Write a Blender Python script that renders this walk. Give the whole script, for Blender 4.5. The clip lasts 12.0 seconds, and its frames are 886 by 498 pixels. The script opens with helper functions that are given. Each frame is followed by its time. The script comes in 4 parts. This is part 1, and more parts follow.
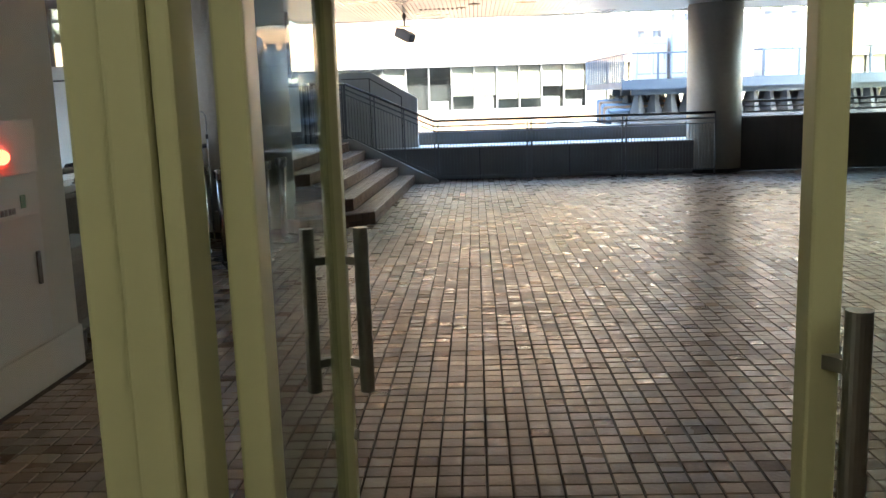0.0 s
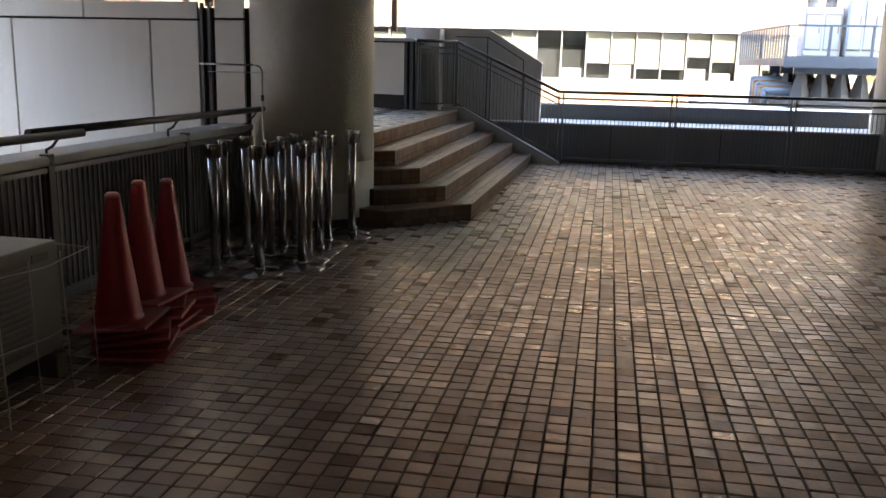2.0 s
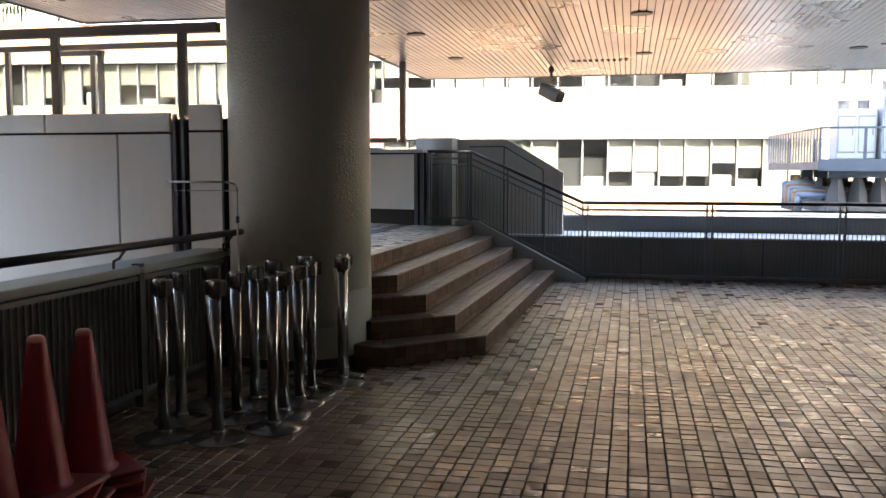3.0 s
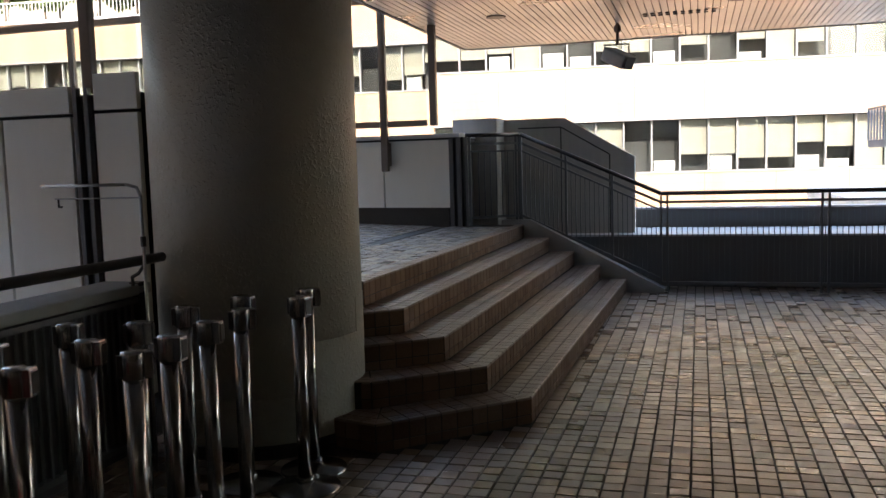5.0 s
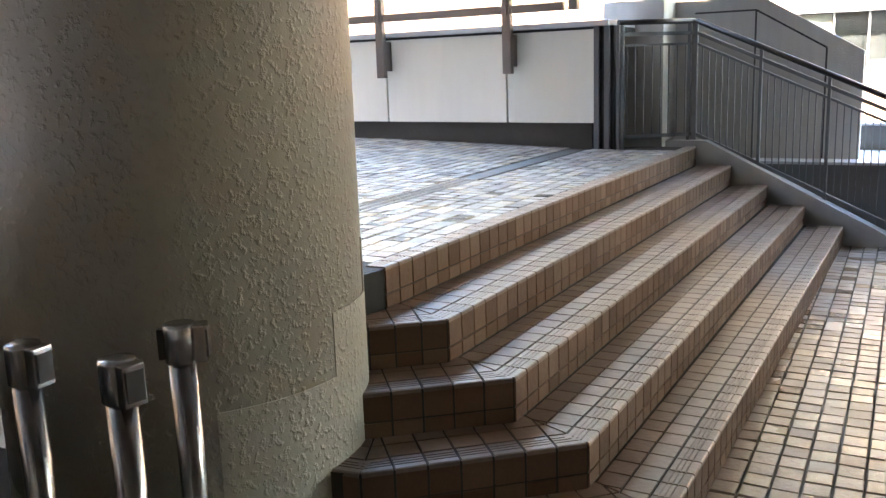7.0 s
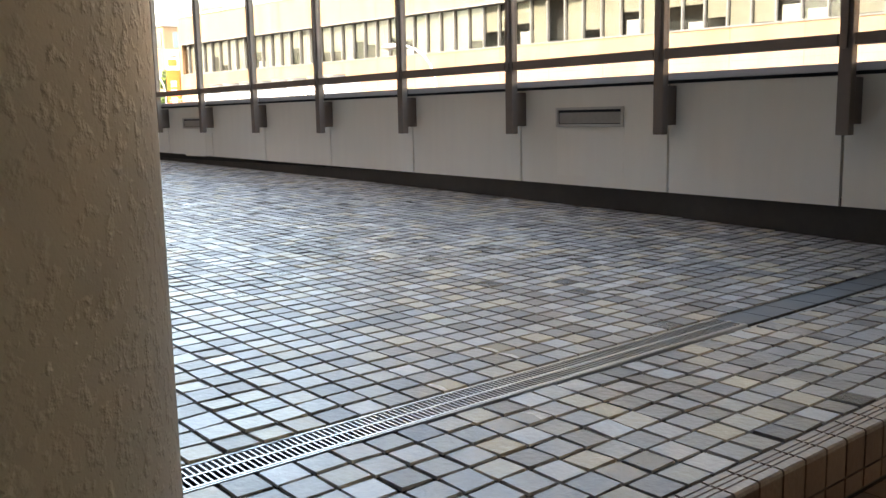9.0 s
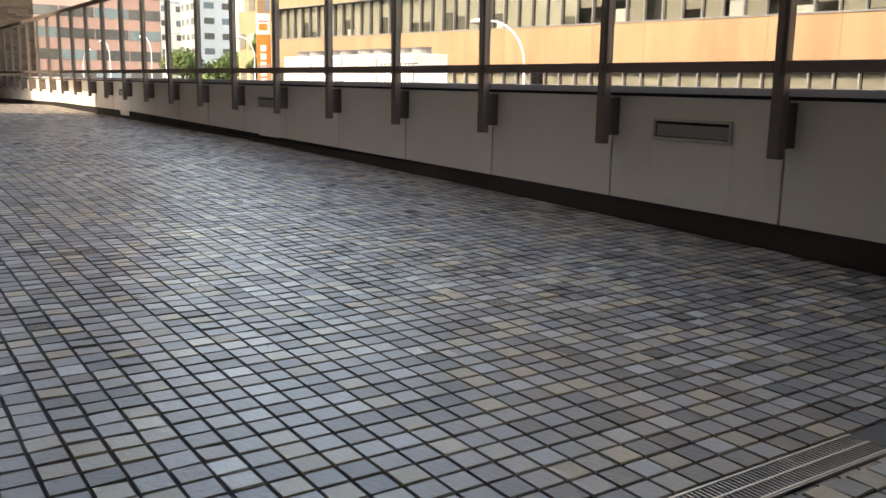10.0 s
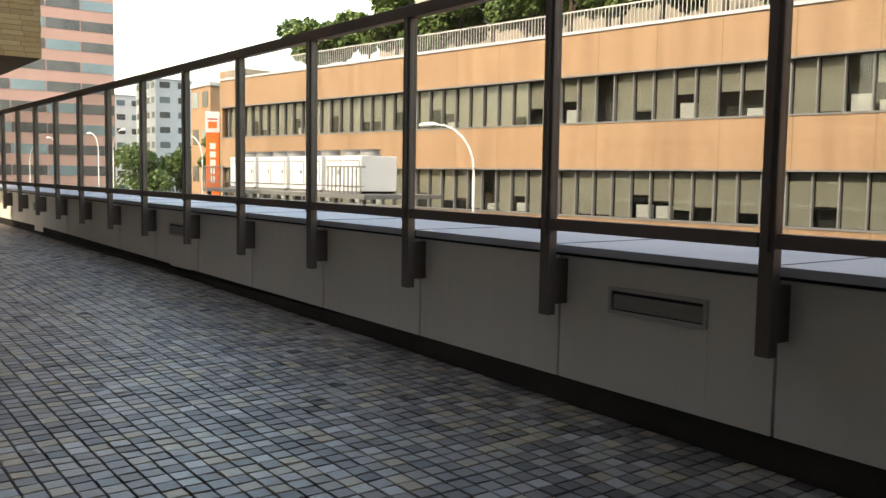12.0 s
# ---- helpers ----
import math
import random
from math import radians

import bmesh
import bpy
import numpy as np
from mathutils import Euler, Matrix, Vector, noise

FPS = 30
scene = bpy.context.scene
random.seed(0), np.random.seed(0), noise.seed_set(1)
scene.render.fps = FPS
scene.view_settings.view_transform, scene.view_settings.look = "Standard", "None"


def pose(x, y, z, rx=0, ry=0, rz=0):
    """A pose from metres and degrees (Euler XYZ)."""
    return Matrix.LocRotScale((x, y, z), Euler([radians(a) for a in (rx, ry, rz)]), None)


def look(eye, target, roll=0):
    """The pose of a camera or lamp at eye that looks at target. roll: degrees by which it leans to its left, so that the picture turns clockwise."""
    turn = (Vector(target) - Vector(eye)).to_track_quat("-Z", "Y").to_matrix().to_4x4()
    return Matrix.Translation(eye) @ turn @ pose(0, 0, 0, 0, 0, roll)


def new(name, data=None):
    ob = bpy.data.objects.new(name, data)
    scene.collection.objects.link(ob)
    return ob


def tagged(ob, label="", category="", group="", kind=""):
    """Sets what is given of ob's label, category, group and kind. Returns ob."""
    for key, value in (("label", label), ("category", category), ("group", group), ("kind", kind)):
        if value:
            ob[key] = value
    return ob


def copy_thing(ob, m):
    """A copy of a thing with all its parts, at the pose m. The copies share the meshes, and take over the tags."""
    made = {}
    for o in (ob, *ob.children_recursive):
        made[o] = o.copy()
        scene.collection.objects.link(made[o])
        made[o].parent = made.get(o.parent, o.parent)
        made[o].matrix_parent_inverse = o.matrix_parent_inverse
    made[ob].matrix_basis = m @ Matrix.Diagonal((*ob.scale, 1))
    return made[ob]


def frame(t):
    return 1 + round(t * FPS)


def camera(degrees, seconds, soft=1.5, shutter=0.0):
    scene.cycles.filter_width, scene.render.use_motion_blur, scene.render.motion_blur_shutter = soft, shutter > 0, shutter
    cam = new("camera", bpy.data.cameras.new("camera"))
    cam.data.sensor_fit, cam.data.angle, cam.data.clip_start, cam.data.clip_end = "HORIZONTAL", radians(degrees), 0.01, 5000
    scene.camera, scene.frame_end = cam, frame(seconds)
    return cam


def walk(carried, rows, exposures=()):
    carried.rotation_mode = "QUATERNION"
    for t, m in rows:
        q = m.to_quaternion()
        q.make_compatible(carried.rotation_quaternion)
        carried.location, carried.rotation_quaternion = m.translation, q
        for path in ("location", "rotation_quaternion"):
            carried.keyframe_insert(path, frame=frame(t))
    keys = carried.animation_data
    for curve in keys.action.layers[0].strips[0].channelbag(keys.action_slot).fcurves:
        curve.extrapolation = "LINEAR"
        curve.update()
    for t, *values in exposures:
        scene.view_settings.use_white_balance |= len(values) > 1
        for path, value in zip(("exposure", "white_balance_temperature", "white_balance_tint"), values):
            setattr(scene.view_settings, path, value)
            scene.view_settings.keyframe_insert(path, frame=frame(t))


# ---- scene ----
cam = camera(53.5, 12.0)
# seconds; place in metres; turn in degrees
PATH = [
    (0.0, -0.008, -0.020, 1.508, 80.38, 1.87, 2.07),
    (0.5, -0.006, 0.568, 1.531, 78.91, -1.08, 5.37),
    (1.0, 0.031, 1.114, 1.558, 78.36, 1.42, 4.88),
    (1.5, 0.062, 1.732, 1.569, 78.75, -1.47, 6.92),
    (2.0, -0.018, 2.322, 1.530, 78.04, -1.31, 10.58),
    (2.5, -0.022, 2.989, 1.546, 78.66, -0.26, 11.05),
    (3.0, -0.114, 3.568, 1.535, 85.13, -0.06, 12.03),
    (3.5, -0.143, 4.129, 1.555, 86.03, 1.18, 13.05),
    (5.5, -0.465, 6.574, 1.494, 82.17, 0.46, 18.69),
    (6.0, -0.561, 7.211, 1.463, 78.21, -1.13, 23.59),
    (6.5, -0.657, 7.860, 1.476, 78.06, 1.82, 25.21),
    (8.5, -1.139, 10.068, 1.573, 81.72, -2.11, 42.79),
    (9.0, -1.403, 10.602, 1.629, 81.36, 1.18, 50.38),
    (9.5, -1.646, 10.893, 1.729, 79.61, -0.36, 55.33),
    (10.0, -1.909, 11.059, 1.867, 79.43, -1.08, 56.01),
    (10.5, -2.142, 11.205, 2.001, 80.76, -1.41, 63.05),
    (11.0, -2.387, 11.426, 2.137, 80.35, -0.53, 63.95),
    (11.5, -2.607, 11.785, 2.248, 81.90, -0.91, 59.90),
    (12.0, -2.837, 12.036, 2.281, 85.27, -0.91, 53.27),
]
# seconds, stops, white balance
EXPOSURES = [(0.0, 5.05, 6500, 3), (0.5, 4.75, 6600, 5), (1.5, 4.48, 7000, 11), (2.5, 4.6, 7600, 13), (3.0, 4.5, 7300, 12), (3.5, 4.2, 7200, 11), (5.5, 3.9, 7200, 13), (6.0, 5.3, 7200, 11), (6.5, 5.98, 7200, 11), (8.5, 4.4, 7800, 12),
             (9.0, 3.85, 8400, 13), (9.5, 3.22, 9000, 15), (10.0, 2.8, 9000, 16), (10.5, 2.47, 9100, 15), (11.0, 2.4, 9100, 14), (12.0, 2.15, 8500, 10)]
walk(cam, [(t, pose(x, y, z, a, b, c)) for t, x, y, z, a, b, c in PATH], exposures=EXPOSURES)

# ---- light ----
SUN_EL, SUN_AZ = 38.0, 165.0     # degrees; azimuth clockwise from +y
world = bpy.data.worlds.new("world")
scene.world = world
world.use_nodes = True
wn = world.node_tree
sky = wn.nodes.new("ShaderNodeTexSky")
sky.sky_type, sky.sun_disc = "NISHITA", False
sky.sun_elevation, sky.sun_rotation = radians(SUN_EL), radians(SUN_AZ)
sky.air_density, sky.dust_density = 1.2, 1.5
wn.nodes["Background"].inputs[1].default_value = 0.15
wn.links.new(sky.outputs[0], wn.nodes["Background"].inputs[0])
sun = new("sun", bpy.data.lights.new("sun", "SUN"))
sun.data.energy, sun.data.angle, sun.data.color = 1.22, radians(0.5), (1.0, 0.945, 0.865)
sun_dir = Vector((math.sin(radians(SUN_AZ)) * math.cos(radians(SUN_EL)), math.cos(radians(SUN_AZ)) * math.cos(radians(SUN_EL)), math.sin(radians(SUN_EL))))
sun.matrix_world = look(sun_dir * 40, (0, 0, 0))


# ---- materials ----
def shader(name, colour, rough=0.6, metal=0.0, var=0.15, scale=6.0, bump=0.0, bump_scale=80.0, spec=0.5, fine=None, tint=None, streak=False, sheen=0.12):
    """A surface with two scales of colour variation, uneven gloss and fine relief. tint: a second colour for the stains."""
    m = bpy.data.materials.new(name)
    m.use_nodes = True
    nt = m.node_tree
    b = nt.nodes["Principled BSDF"]
    b.inputs["Metallic"].default_value, b.inputs["Specular IOR Level"].default_value = metal, spec
    co = nt.nodes.new("ShaderNodeTexCoord")
    src = co.outputs["Object"]
    if streak:
        mp = nt.nodes.new("ShaderNodeMapping")
        mp.inputs["Scale"].default_value = (1, 1, 0.12)
        nt.links.new(src, mp.inputs[0])
        src = mp.outputs[0]
    n1, n2 = nt.nodes.new("ShaderNodeTexNoise"), nt.nodes.new("ShaderNodeTexNoise")
    n1.inputs["Scale"].default_value, n1.inputs["Detail"].default_value = scale * 0.25, 6
    n2.inputs["Scale"].default_value, n2.inputs["Detail"].default_value = fine or scale * 5, 4
    for n in (n1, n2):
        nt.links.new(src, n.inputs["Vector"])
    mix = nt.nodes.new("ShaderNodeMix")
    mix.data_type = "RGBA"
    c2 = tint or tuple(c * (1 - 2 * var) for c in colour)
    mix.inputs[6].default_value, mix.inputs[7].default_value = (*colour, 1), (*c2, 1)
    ramp = nt.nodes.new("ShaderNodeMapRange")
    ramp.inputs[1].default_value, ramp.inputs[2].default_value = 0.35, 0.75
    nt.links.new(n1.outputs[0], ramp.inputs[0])
    nt.links.new(ramp.outputs[0], mix.inputs[0])
    hs = nt.nodes.new("ShaderNodeMix")
    hs.data_type, hs.blend_type = "RGBA", "MULTIPLY"
    hs.inputs[0].default_value = 1.0
    gr = nt.nodes.new("ShaderNodeMapRange")
    gr.inputs[3].default_value, gr.inputs[4].default_value = 1 - var, 1 + var * 0.6
    nt.links.new(n2.outputs[0], gr.inputs[0])
    nt.links.new(mix.outputs[2], hs.inputs[6])
    nt.links.new(gr.outputs[0], hs.inputs[7])
    nt.links.new(hs.outputs[2], b.inputs["Base Color"])
    rr = nt.nodes.new("ShaderNodeMapRange")
    rr.inputs[3].default_value, rr.inputs[4].default_value = max(0.02, rough - sheen), min(1, rough + sheen)
    nt.links.new(n1.outputs[0], rr.inputs[0])
    nt.links.new(rr.outputs[0], b.inputs["Roughness"])
    if bump:
        nb, bp = nt.nodes.new("ShaderNodeTexNoise"), nt.nodes.new("ShaderNodeBump")
        nb.inputs["Scale"].default_value, nb.inputs["Detail"].default_value = bump_scale, 3
        bp.inputs["Strength"].default_value, bp.inputs["Distance"].default_value = bump, 0.01
        nt.links.new(co.outputs["Object"], nb.inputs["Vector"])
        nt.links.new(nb.outputs[0], bp.inputs["Height"])
        nt.links.new(bp.outputs[0], b.inputs["Normal"])
    return m


def tile_shader(name, colours, rough, per_object, spec=0.5, polish=0.09, blend="LINEAR"):
    """Glazed or fired tiles, each one in a colour of its own, with grain, cloudy wear and small dents."""
    m = shader(name, (1, 1, 1), rough, var=0.15, scale=1.6, fine=70, bump=0.25, bump_scale=45, spec=spec, sheen=0.05)
    nt = m.node_tree
    b = nt.nodes["Principled BSDF"]
    old = b.inputs["Base Color"].links[0].from_socket
    if per_object:
        rnd = nt.nodes.new("ShaderNodeObjectInfo").outputs["Random"]
    else:
        rnd = nt.nodes.new("ShaderNodeNewGeometry").outputs["Random Per Island"]
    ramp = nt.nodes.new("ShaderNodeValToRGB")
    ramp.color_ramp.interpolation = blend
    for k, c in enumerate(colours):
        pos = k / (len(colours) - 1)
        e = ramp.color_ramp.elements[k] if k < 2 else ramp.color_ramp.elements.new(pos)
        e.position, e.color = pos, (*c, 1)
    nt.links.new(rnd, ramp.inputs[0])
    mul = nt.nodes.new("ShaderNodeMix")
    mul.data_type, mul.blend_type = "RGBA", "MULTIPLY"
    mul.inputs[0].default_value = 1
    nt.links.new(ramp.outputs[0], mul.inputs[6])
    nt.links.new(old, mul.inputs[7])
    nt.links.new(mul.outputs[2], b.inputs["Base Color"])
    # each piece has its own polish
    hsh, frac, add = (nt.nodes.new("ShaderNodeMath") for _ in range(3))
    hsh.operation, hsh.inputs[1].default_value = "MULTIPLY", 37.7
    frac.operation = "FRACT"
    add.operation, add.inputs[1].default_value = "MULTIPLY_ADD", polish
    nt.links.new(rnd, hsh.inputs[0])
    nt.links.new(hsh.outputs[0], frac.inputs[0])
    nt.links.new(frac.outputs[0], add.inputs[0])
    nt.links.new(b.inputs["Roughness"].links[0].from_socket, add.inputs[2])
    nt.links.new(add.outputs[0], b.inputs["Roughness"])
    return m


def glass_shader(name, tint=(1, 1, 1), rough=0.0, alpha=0.12):
    """A clear pane: mostly straight through, with a mirror's share that grows to the edge-on view."""
    m = bpy.data.materials.new(name)
    m.use_nodes = True
    nt = m.node_tree
    nt.nodes.remove(nt.nodes["Principled BSDF"])
    out = nt.nodes["Material Output"]
    tr, gl, mx, lw, pw, ma = (nt.nodes.new("ShaderNode" + k) for k in ("BsdfTransparent", "BsdfGlossy", "MixShader", "LayerWeight", "Math", "Math"))
    tr.inputs[0].default_value = (*tint, 1)
    gl.inputs["Roughness"].default_value = rough
    lw.inputs[0].default_value = 0.5
    pw.operation, pw.inputs[1].default_value = "POWER", 5
    ma.operation, ma.inputs[1].default_value, ma.inputs[2].default_value = "MULTIPLY_ADD", 0.22, 0.03
    nt.links.new(lw.outputs["Facing"], pw.inputs[0])
    nt.links.new(pw.outputs[0], ma.inputs[0])
    nt.links.new(ma.outputs[0], mx.inputs[0])
    nt.links.new(tr.outputs[0], mx.inputs[1])
    nt.links.new(gl.outputs[0], mx.inputs[2])
    nt.links.new(mx.outputs[0], out.inputs[0])
    return m


BROWN = [(0.150, 0.098, 0.071), (0.205, 0.137, 0.098), (0.232, 0.160, 0.116), (0.264, 0.185, 0.136), (0.240, 0.178, 0.141), (0.300, 0.214, 0.157), (0.350, 0.254, 0.187), (0.430, 0.322, 0.238)]
SLATE = [(0.07, 0.062, 0.058), (0.225, 0.20, 0.182), (0.125, 0.11, 0.10), (0.275, 0.25, 0.225), (0.16, 0.135, 0.118), (0.35, 0.322, 0.295), (0.145, 0.128, 0.11), (0.30, 0.235, 0.155),
         (0.10, 0.09, 0.085), (0.23, 0.205, 0.184), (0.29, 0.258, 0.21), (0.15, 0.134, 0.126), (0.36, 0.285, 0.19), (0.19, 0.168, 0.15), (0.25, 0.222, 0.198)]
STEP = [(0.148, 0.086, 0.055), (0.170, 0.102, 0.066), (0.188, 0.115, 0.075), (0.208, 0.130, 0.086), (0.236, 0.150, 0.100)]
BRICK = [(0.08, 0.042, 0.022), (0.135, 0.078, 0.040), (0.18, 0.112, 0.056), (0.225, 0.145, 0.075), (0.105, 0.056, 0.029)]
M_tile, M_tile_o = tile_shader("floor_tile", BROWN, 0.25, False, 0.95, 0.17), tile_shader("floor_tile_single", BROWN, 0.25, True, 0.95, 0.17)
M_slate, M_slate_o = tile_shader("landing_tile", SLATE, 0.27, False, 0.6, 0.17, "CONSTANT"), tile_shader("landing_tile_single", SLATE, 0.27, True, 0.6, 0.17, "CONSTANT")
M_step, M_step_o = tile_shader("step_tile", STEP, 0.42, False, 1.0, 0.05), tile_shader("step_tile_single", STEP, 0.40, True, 1.0, 0.05)
# darker, duller copy of the step tile: the risers' shade is in the colour
RISER_SHADE = [(0.108, 0.058, 0.034), (0.134, 0.076, 0.046), (0.155, 0.090, 0.056), (0.180, 0.108, 0.068)]
M_riser_shade = tile_shader("shaded_riser_tile", RISER_SHADE, 0.62, False, 0.2, 0.1)
M_brick = tile_shader("clinker", BRICK, 0.55, False)
OCHRE = [(0.30, 0.17, 0.06), (0.42, 0.26, 0.10), (0.50, 0.33, 0.14), (0.36, 0.21, 0.08), (0.46, 0.28, 0.10)]
M_ochre = tile_shader("ochre_clinker", OCHRE, 0.5, False)
M_grout = shader("grout", (0.055, 0.042, 0.034), 0.9, var=0.25, scale=5, bump=0.4, bump_scale=200)
M_grout_d = shader("dark_grout", (0.034, 0.032, 0.030), 0.9, var=0.25, scale=5)
M_stucco = shader("stucco", (0.39, 0.365, 0.305), 0.5, var=0.13, scale=3, bump=0.6, bump_scale=48, tint=(0.33, 0.30, 0.245))
nt = M_stucco.node_tree
nt.nodes["Bump"].inputs["Distance"].default_value = 0.0085
lump, grain, both = nt.nodes.new("ShaderNodeMapRange"), nt.nodes.new("ShaderNodeTexNoise"), nt.nodes.new("ShaderNodeMath")
lump.interpolation_type = "SMOOTHSTEP"
lump.inputs[1].default_value, lump.inputs[2].default_value = 0.47, 0.82
grain.inputs["Scale"].default_value = 190
both.operation, both.inputs[1].default_value = "MULTIPLY_ADD", 0.10
nt.links.new(nt.nodes["Bump"].inputs["Height"].links[0].from_socket, lump.inputs[0])
nt.links.new(nt.nodes["Texture Coordinate"].outputs["Object"], grain.inputs["Vector"])
nt.links.new(grain.outputs[0], both.inputs[0])
nt.links.new(lump.outputs[0], both.inputs[2])
nt.links.new(both.outputs[0], nt.nodes["Bump"].inputs["Height"])
M_white = shader("white_panel", (0.78, 0.765, 0.70), 0.55, var=0.07, scale=2.0, tint=(0.70, 0.68, 0.61), streak=True)
M_wall = shader("white_wall", (0.74, 0.73, 0.69), 0.7, var=0.07, scale=3, bump=0.2, bump_scale=150)
M_conc = shader("concrete", (0.54, 0.515, 0.465), 0.85, var=0.16, scale=3, bump=0.3, bump_scale=90, streak=True)
M_kerb = shader("pale_concrete", (0.40, 0.40, 0.39), 0.7, var=0.12, scale=3, bump=0.2, bump_scale=90)
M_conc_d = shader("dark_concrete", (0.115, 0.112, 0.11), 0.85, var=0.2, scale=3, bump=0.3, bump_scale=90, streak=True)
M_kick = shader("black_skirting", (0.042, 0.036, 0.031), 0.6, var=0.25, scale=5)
M_black = shader("black_rubber", (0.012, 0.012, 0.012), 0.7, var=0.2)
M_steel = shader("painted_steel", (0.13, 0.13, 0.135), 0.45, metal=0.3, var=0.1, scale=8)
M_rail_g = shader("railing_paint", (0.17, 0.174, 0.18), 0.45, metal=0.2, var=0.1, scale=8)
M_conc_n = shader("grey_concrete", (0.175, 0.172, 0.165), 0.8, var=0.16, scale=3, bump=0.3, bump_scale=90, streak=True)
M_brown_al = shader("bronze_aluminium", (0.165, 0.132, 0.112), 0.42, metal=0.45, var=0.12, scale=5)
M_rail = shader("dark_rail", (0.05, 0.045, 0.045), 0.4, metal=0.4, var=0.15)
M_chrome = shader("chrome", (0.38, 0.375, 0.375), 0.25, metal=1.0, var=0.05, scale=10, sheen=0.03)
M_inox = shader("stainless", (0.42, 0.42, 0.41), 0.3, metal=1.0, var=0.1, scale=10)
M_cap = shader("coping_metal", (0.48, 0.485, 0.505), 0.5, var=0.06, scale=3)
M_cone = shader("red_plastic", (0.29, 0.009, 0.017), 0.45, var=0.2, scale=7)
M_scuff = shader("scuffed_rubber", (0.30, 0.13, 0.12), 0.6, var=0.35, scale=9, tint=(0.36, 0.03, 0.03))
# paler than the red plastic: the rim's highlight is in the colour
M_cone_glint = shader("cone_tip_highlight", (0.46, 0.13, 0.12), 0.45, var=0.12)
M_door = shader("cream_paint", (0.47, 0.45, 0.255), 0.42, var=0.06, scale=4)
M_ceil = shader("ceiling_slat", (0.54, 0.54, 0.53), 0.30, metal=0.75, var=0.06, scale=3)
M_ceil_b = shader("dark_ceiling_board", (0.05, 0.045, 0.04), 0.9)
M_orange = shader("orange_cladding", (0.355, 0.218, 0.128), 0.65, var=0.17, scale=5.0, tint=(0.275, 0.163, 0.092), streak=True)
M_frame = shader("window_frame", (0.185, 0.18, 0.175), 0.5, var=0.08)
M_blind = shader("roller_blind", (0.40, 0.385, 0.325), 0.8, var=0.08, scale=2)
# unlit rooms and far panes: their dimness is in the colour
M_dark = shader("dim_interior", (0.10, 0.103, 0.105), 0.25, var=0.3, scale=1)
M_glass = glass_shader("glass", (0.94, 0.95, 0.94))
M_glass_d = glass_shader("door_glass", (0.76, 0.80, 0.77))
M_glass_g = glass_shader("screen_glass", (0.90, 0.91, 0.90))
M_glass_b = glass_shader("office_glass", (0.80, 0.81, 0.80))
M_tan = shader("tan_plaster", (0.34, 0.29, 0.22), 0.8, var=0.14, scale=1.5)
M_soffit = shader("brown_soffit", (0.23, 0.145, 0.065), 0.7, var=0.12, scale=2)
M_road = shader("asphalt", (0.055, 0.055, 0.055), 0.9, var=0.2, scale=1)
M_lens = shader("red_lens", (0.8, 0.02, 0.01), 0.2)
M_lens.node_tree.nodes["Principled BSDF"].inputs["Emission Color"].default_value = (1, 0.04, 0.02, 1)
M_lens.node_tree.nodes["Principled BSDF"].inputs["Emission Strength"].default_value = 0.9
M_lens_off = shader("red_band", (0.55, 0.03, 0.03), 0.5)
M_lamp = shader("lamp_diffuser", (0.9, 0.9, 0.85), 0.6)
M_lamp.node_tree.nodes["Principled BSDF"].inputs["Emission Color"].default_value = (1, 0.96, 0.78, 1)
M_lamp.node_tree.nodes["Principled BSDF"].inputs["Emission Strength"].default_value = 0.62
M_green = shader("green_plate", (0.02, 0.16, 0.07), 0.5)
M_vent = shader("vent_paint", (0.52, 0.51, 0.48), 0.5, var=0.1)
M_vent_d = shader("vent_louvre", (0.38, 0.37, 0.345), 0.5, var=0.15)
M_unit = shader("blue_white_casing", (0.31, 0.38, 0.44), 0.4, var=0.08)
M_rust = shader("rusty_pipe", (0.17, 0.10, 0.055), 0.7, var=0.25)
M_ac = shader("beige_casing", (0.09, 0.088, 0.08), 0.5, var=0.08)
M_paint_w = shader("white_paint", (0.75, 0.76, 0.76), 0.5, var=0.06)
M_bluegrey = shader("galvanised", (0.075, 0.105, 0.15), 0.45, metal=0.4, var=0.1)
M_leaf = shader("leaves", (0.115, 0.17, 0.045), 0.6, var=0.4, scale=4, tint=(0.045, 0.085, 0.02))
M_bark = shader("bark", (0.10, 0.075, 0.055), 0.9, var=0.3)
# pink darkened: the shade over the tower is in the colour
M_pink = shader("shaded_pink_cladding", (0.40, 0.245, 0.205), 0.7, var=0.06, scale=0.5)
M_sign = shader("orange_sign", (0.80, 0.17, 0.03), 0.5, var=0.05)


# ---- mesh helpers ----
def part(name, bm, material, parent=None, label="", at=None, smooth=False):
    me = bpy.data.meshes.new(name)
    bm.to_mesh(me)
    bm.free()
    if smooth:
        me.polygons.foreach_set("use_smooth", [len(f.vertices) < 5 for f in me.polygons])
    for m in material if isinstance(material, (list, tuple)) else (material,):
        me.materials.append(m)
    ob = new(name, me)
    if parent is not None:
        ob.parent = parent
    if at is not None:
        ob.matrix_basis = at
    if label:
        ob["label"] = label
    return ob


def thing(name, label, category, at=None, group=""):
    ob = new(name)
    ob.empty_display_size = 0.1
    if at is not None:
        ob.matrix_basis = at
    return tagged(ob, label, category, group)


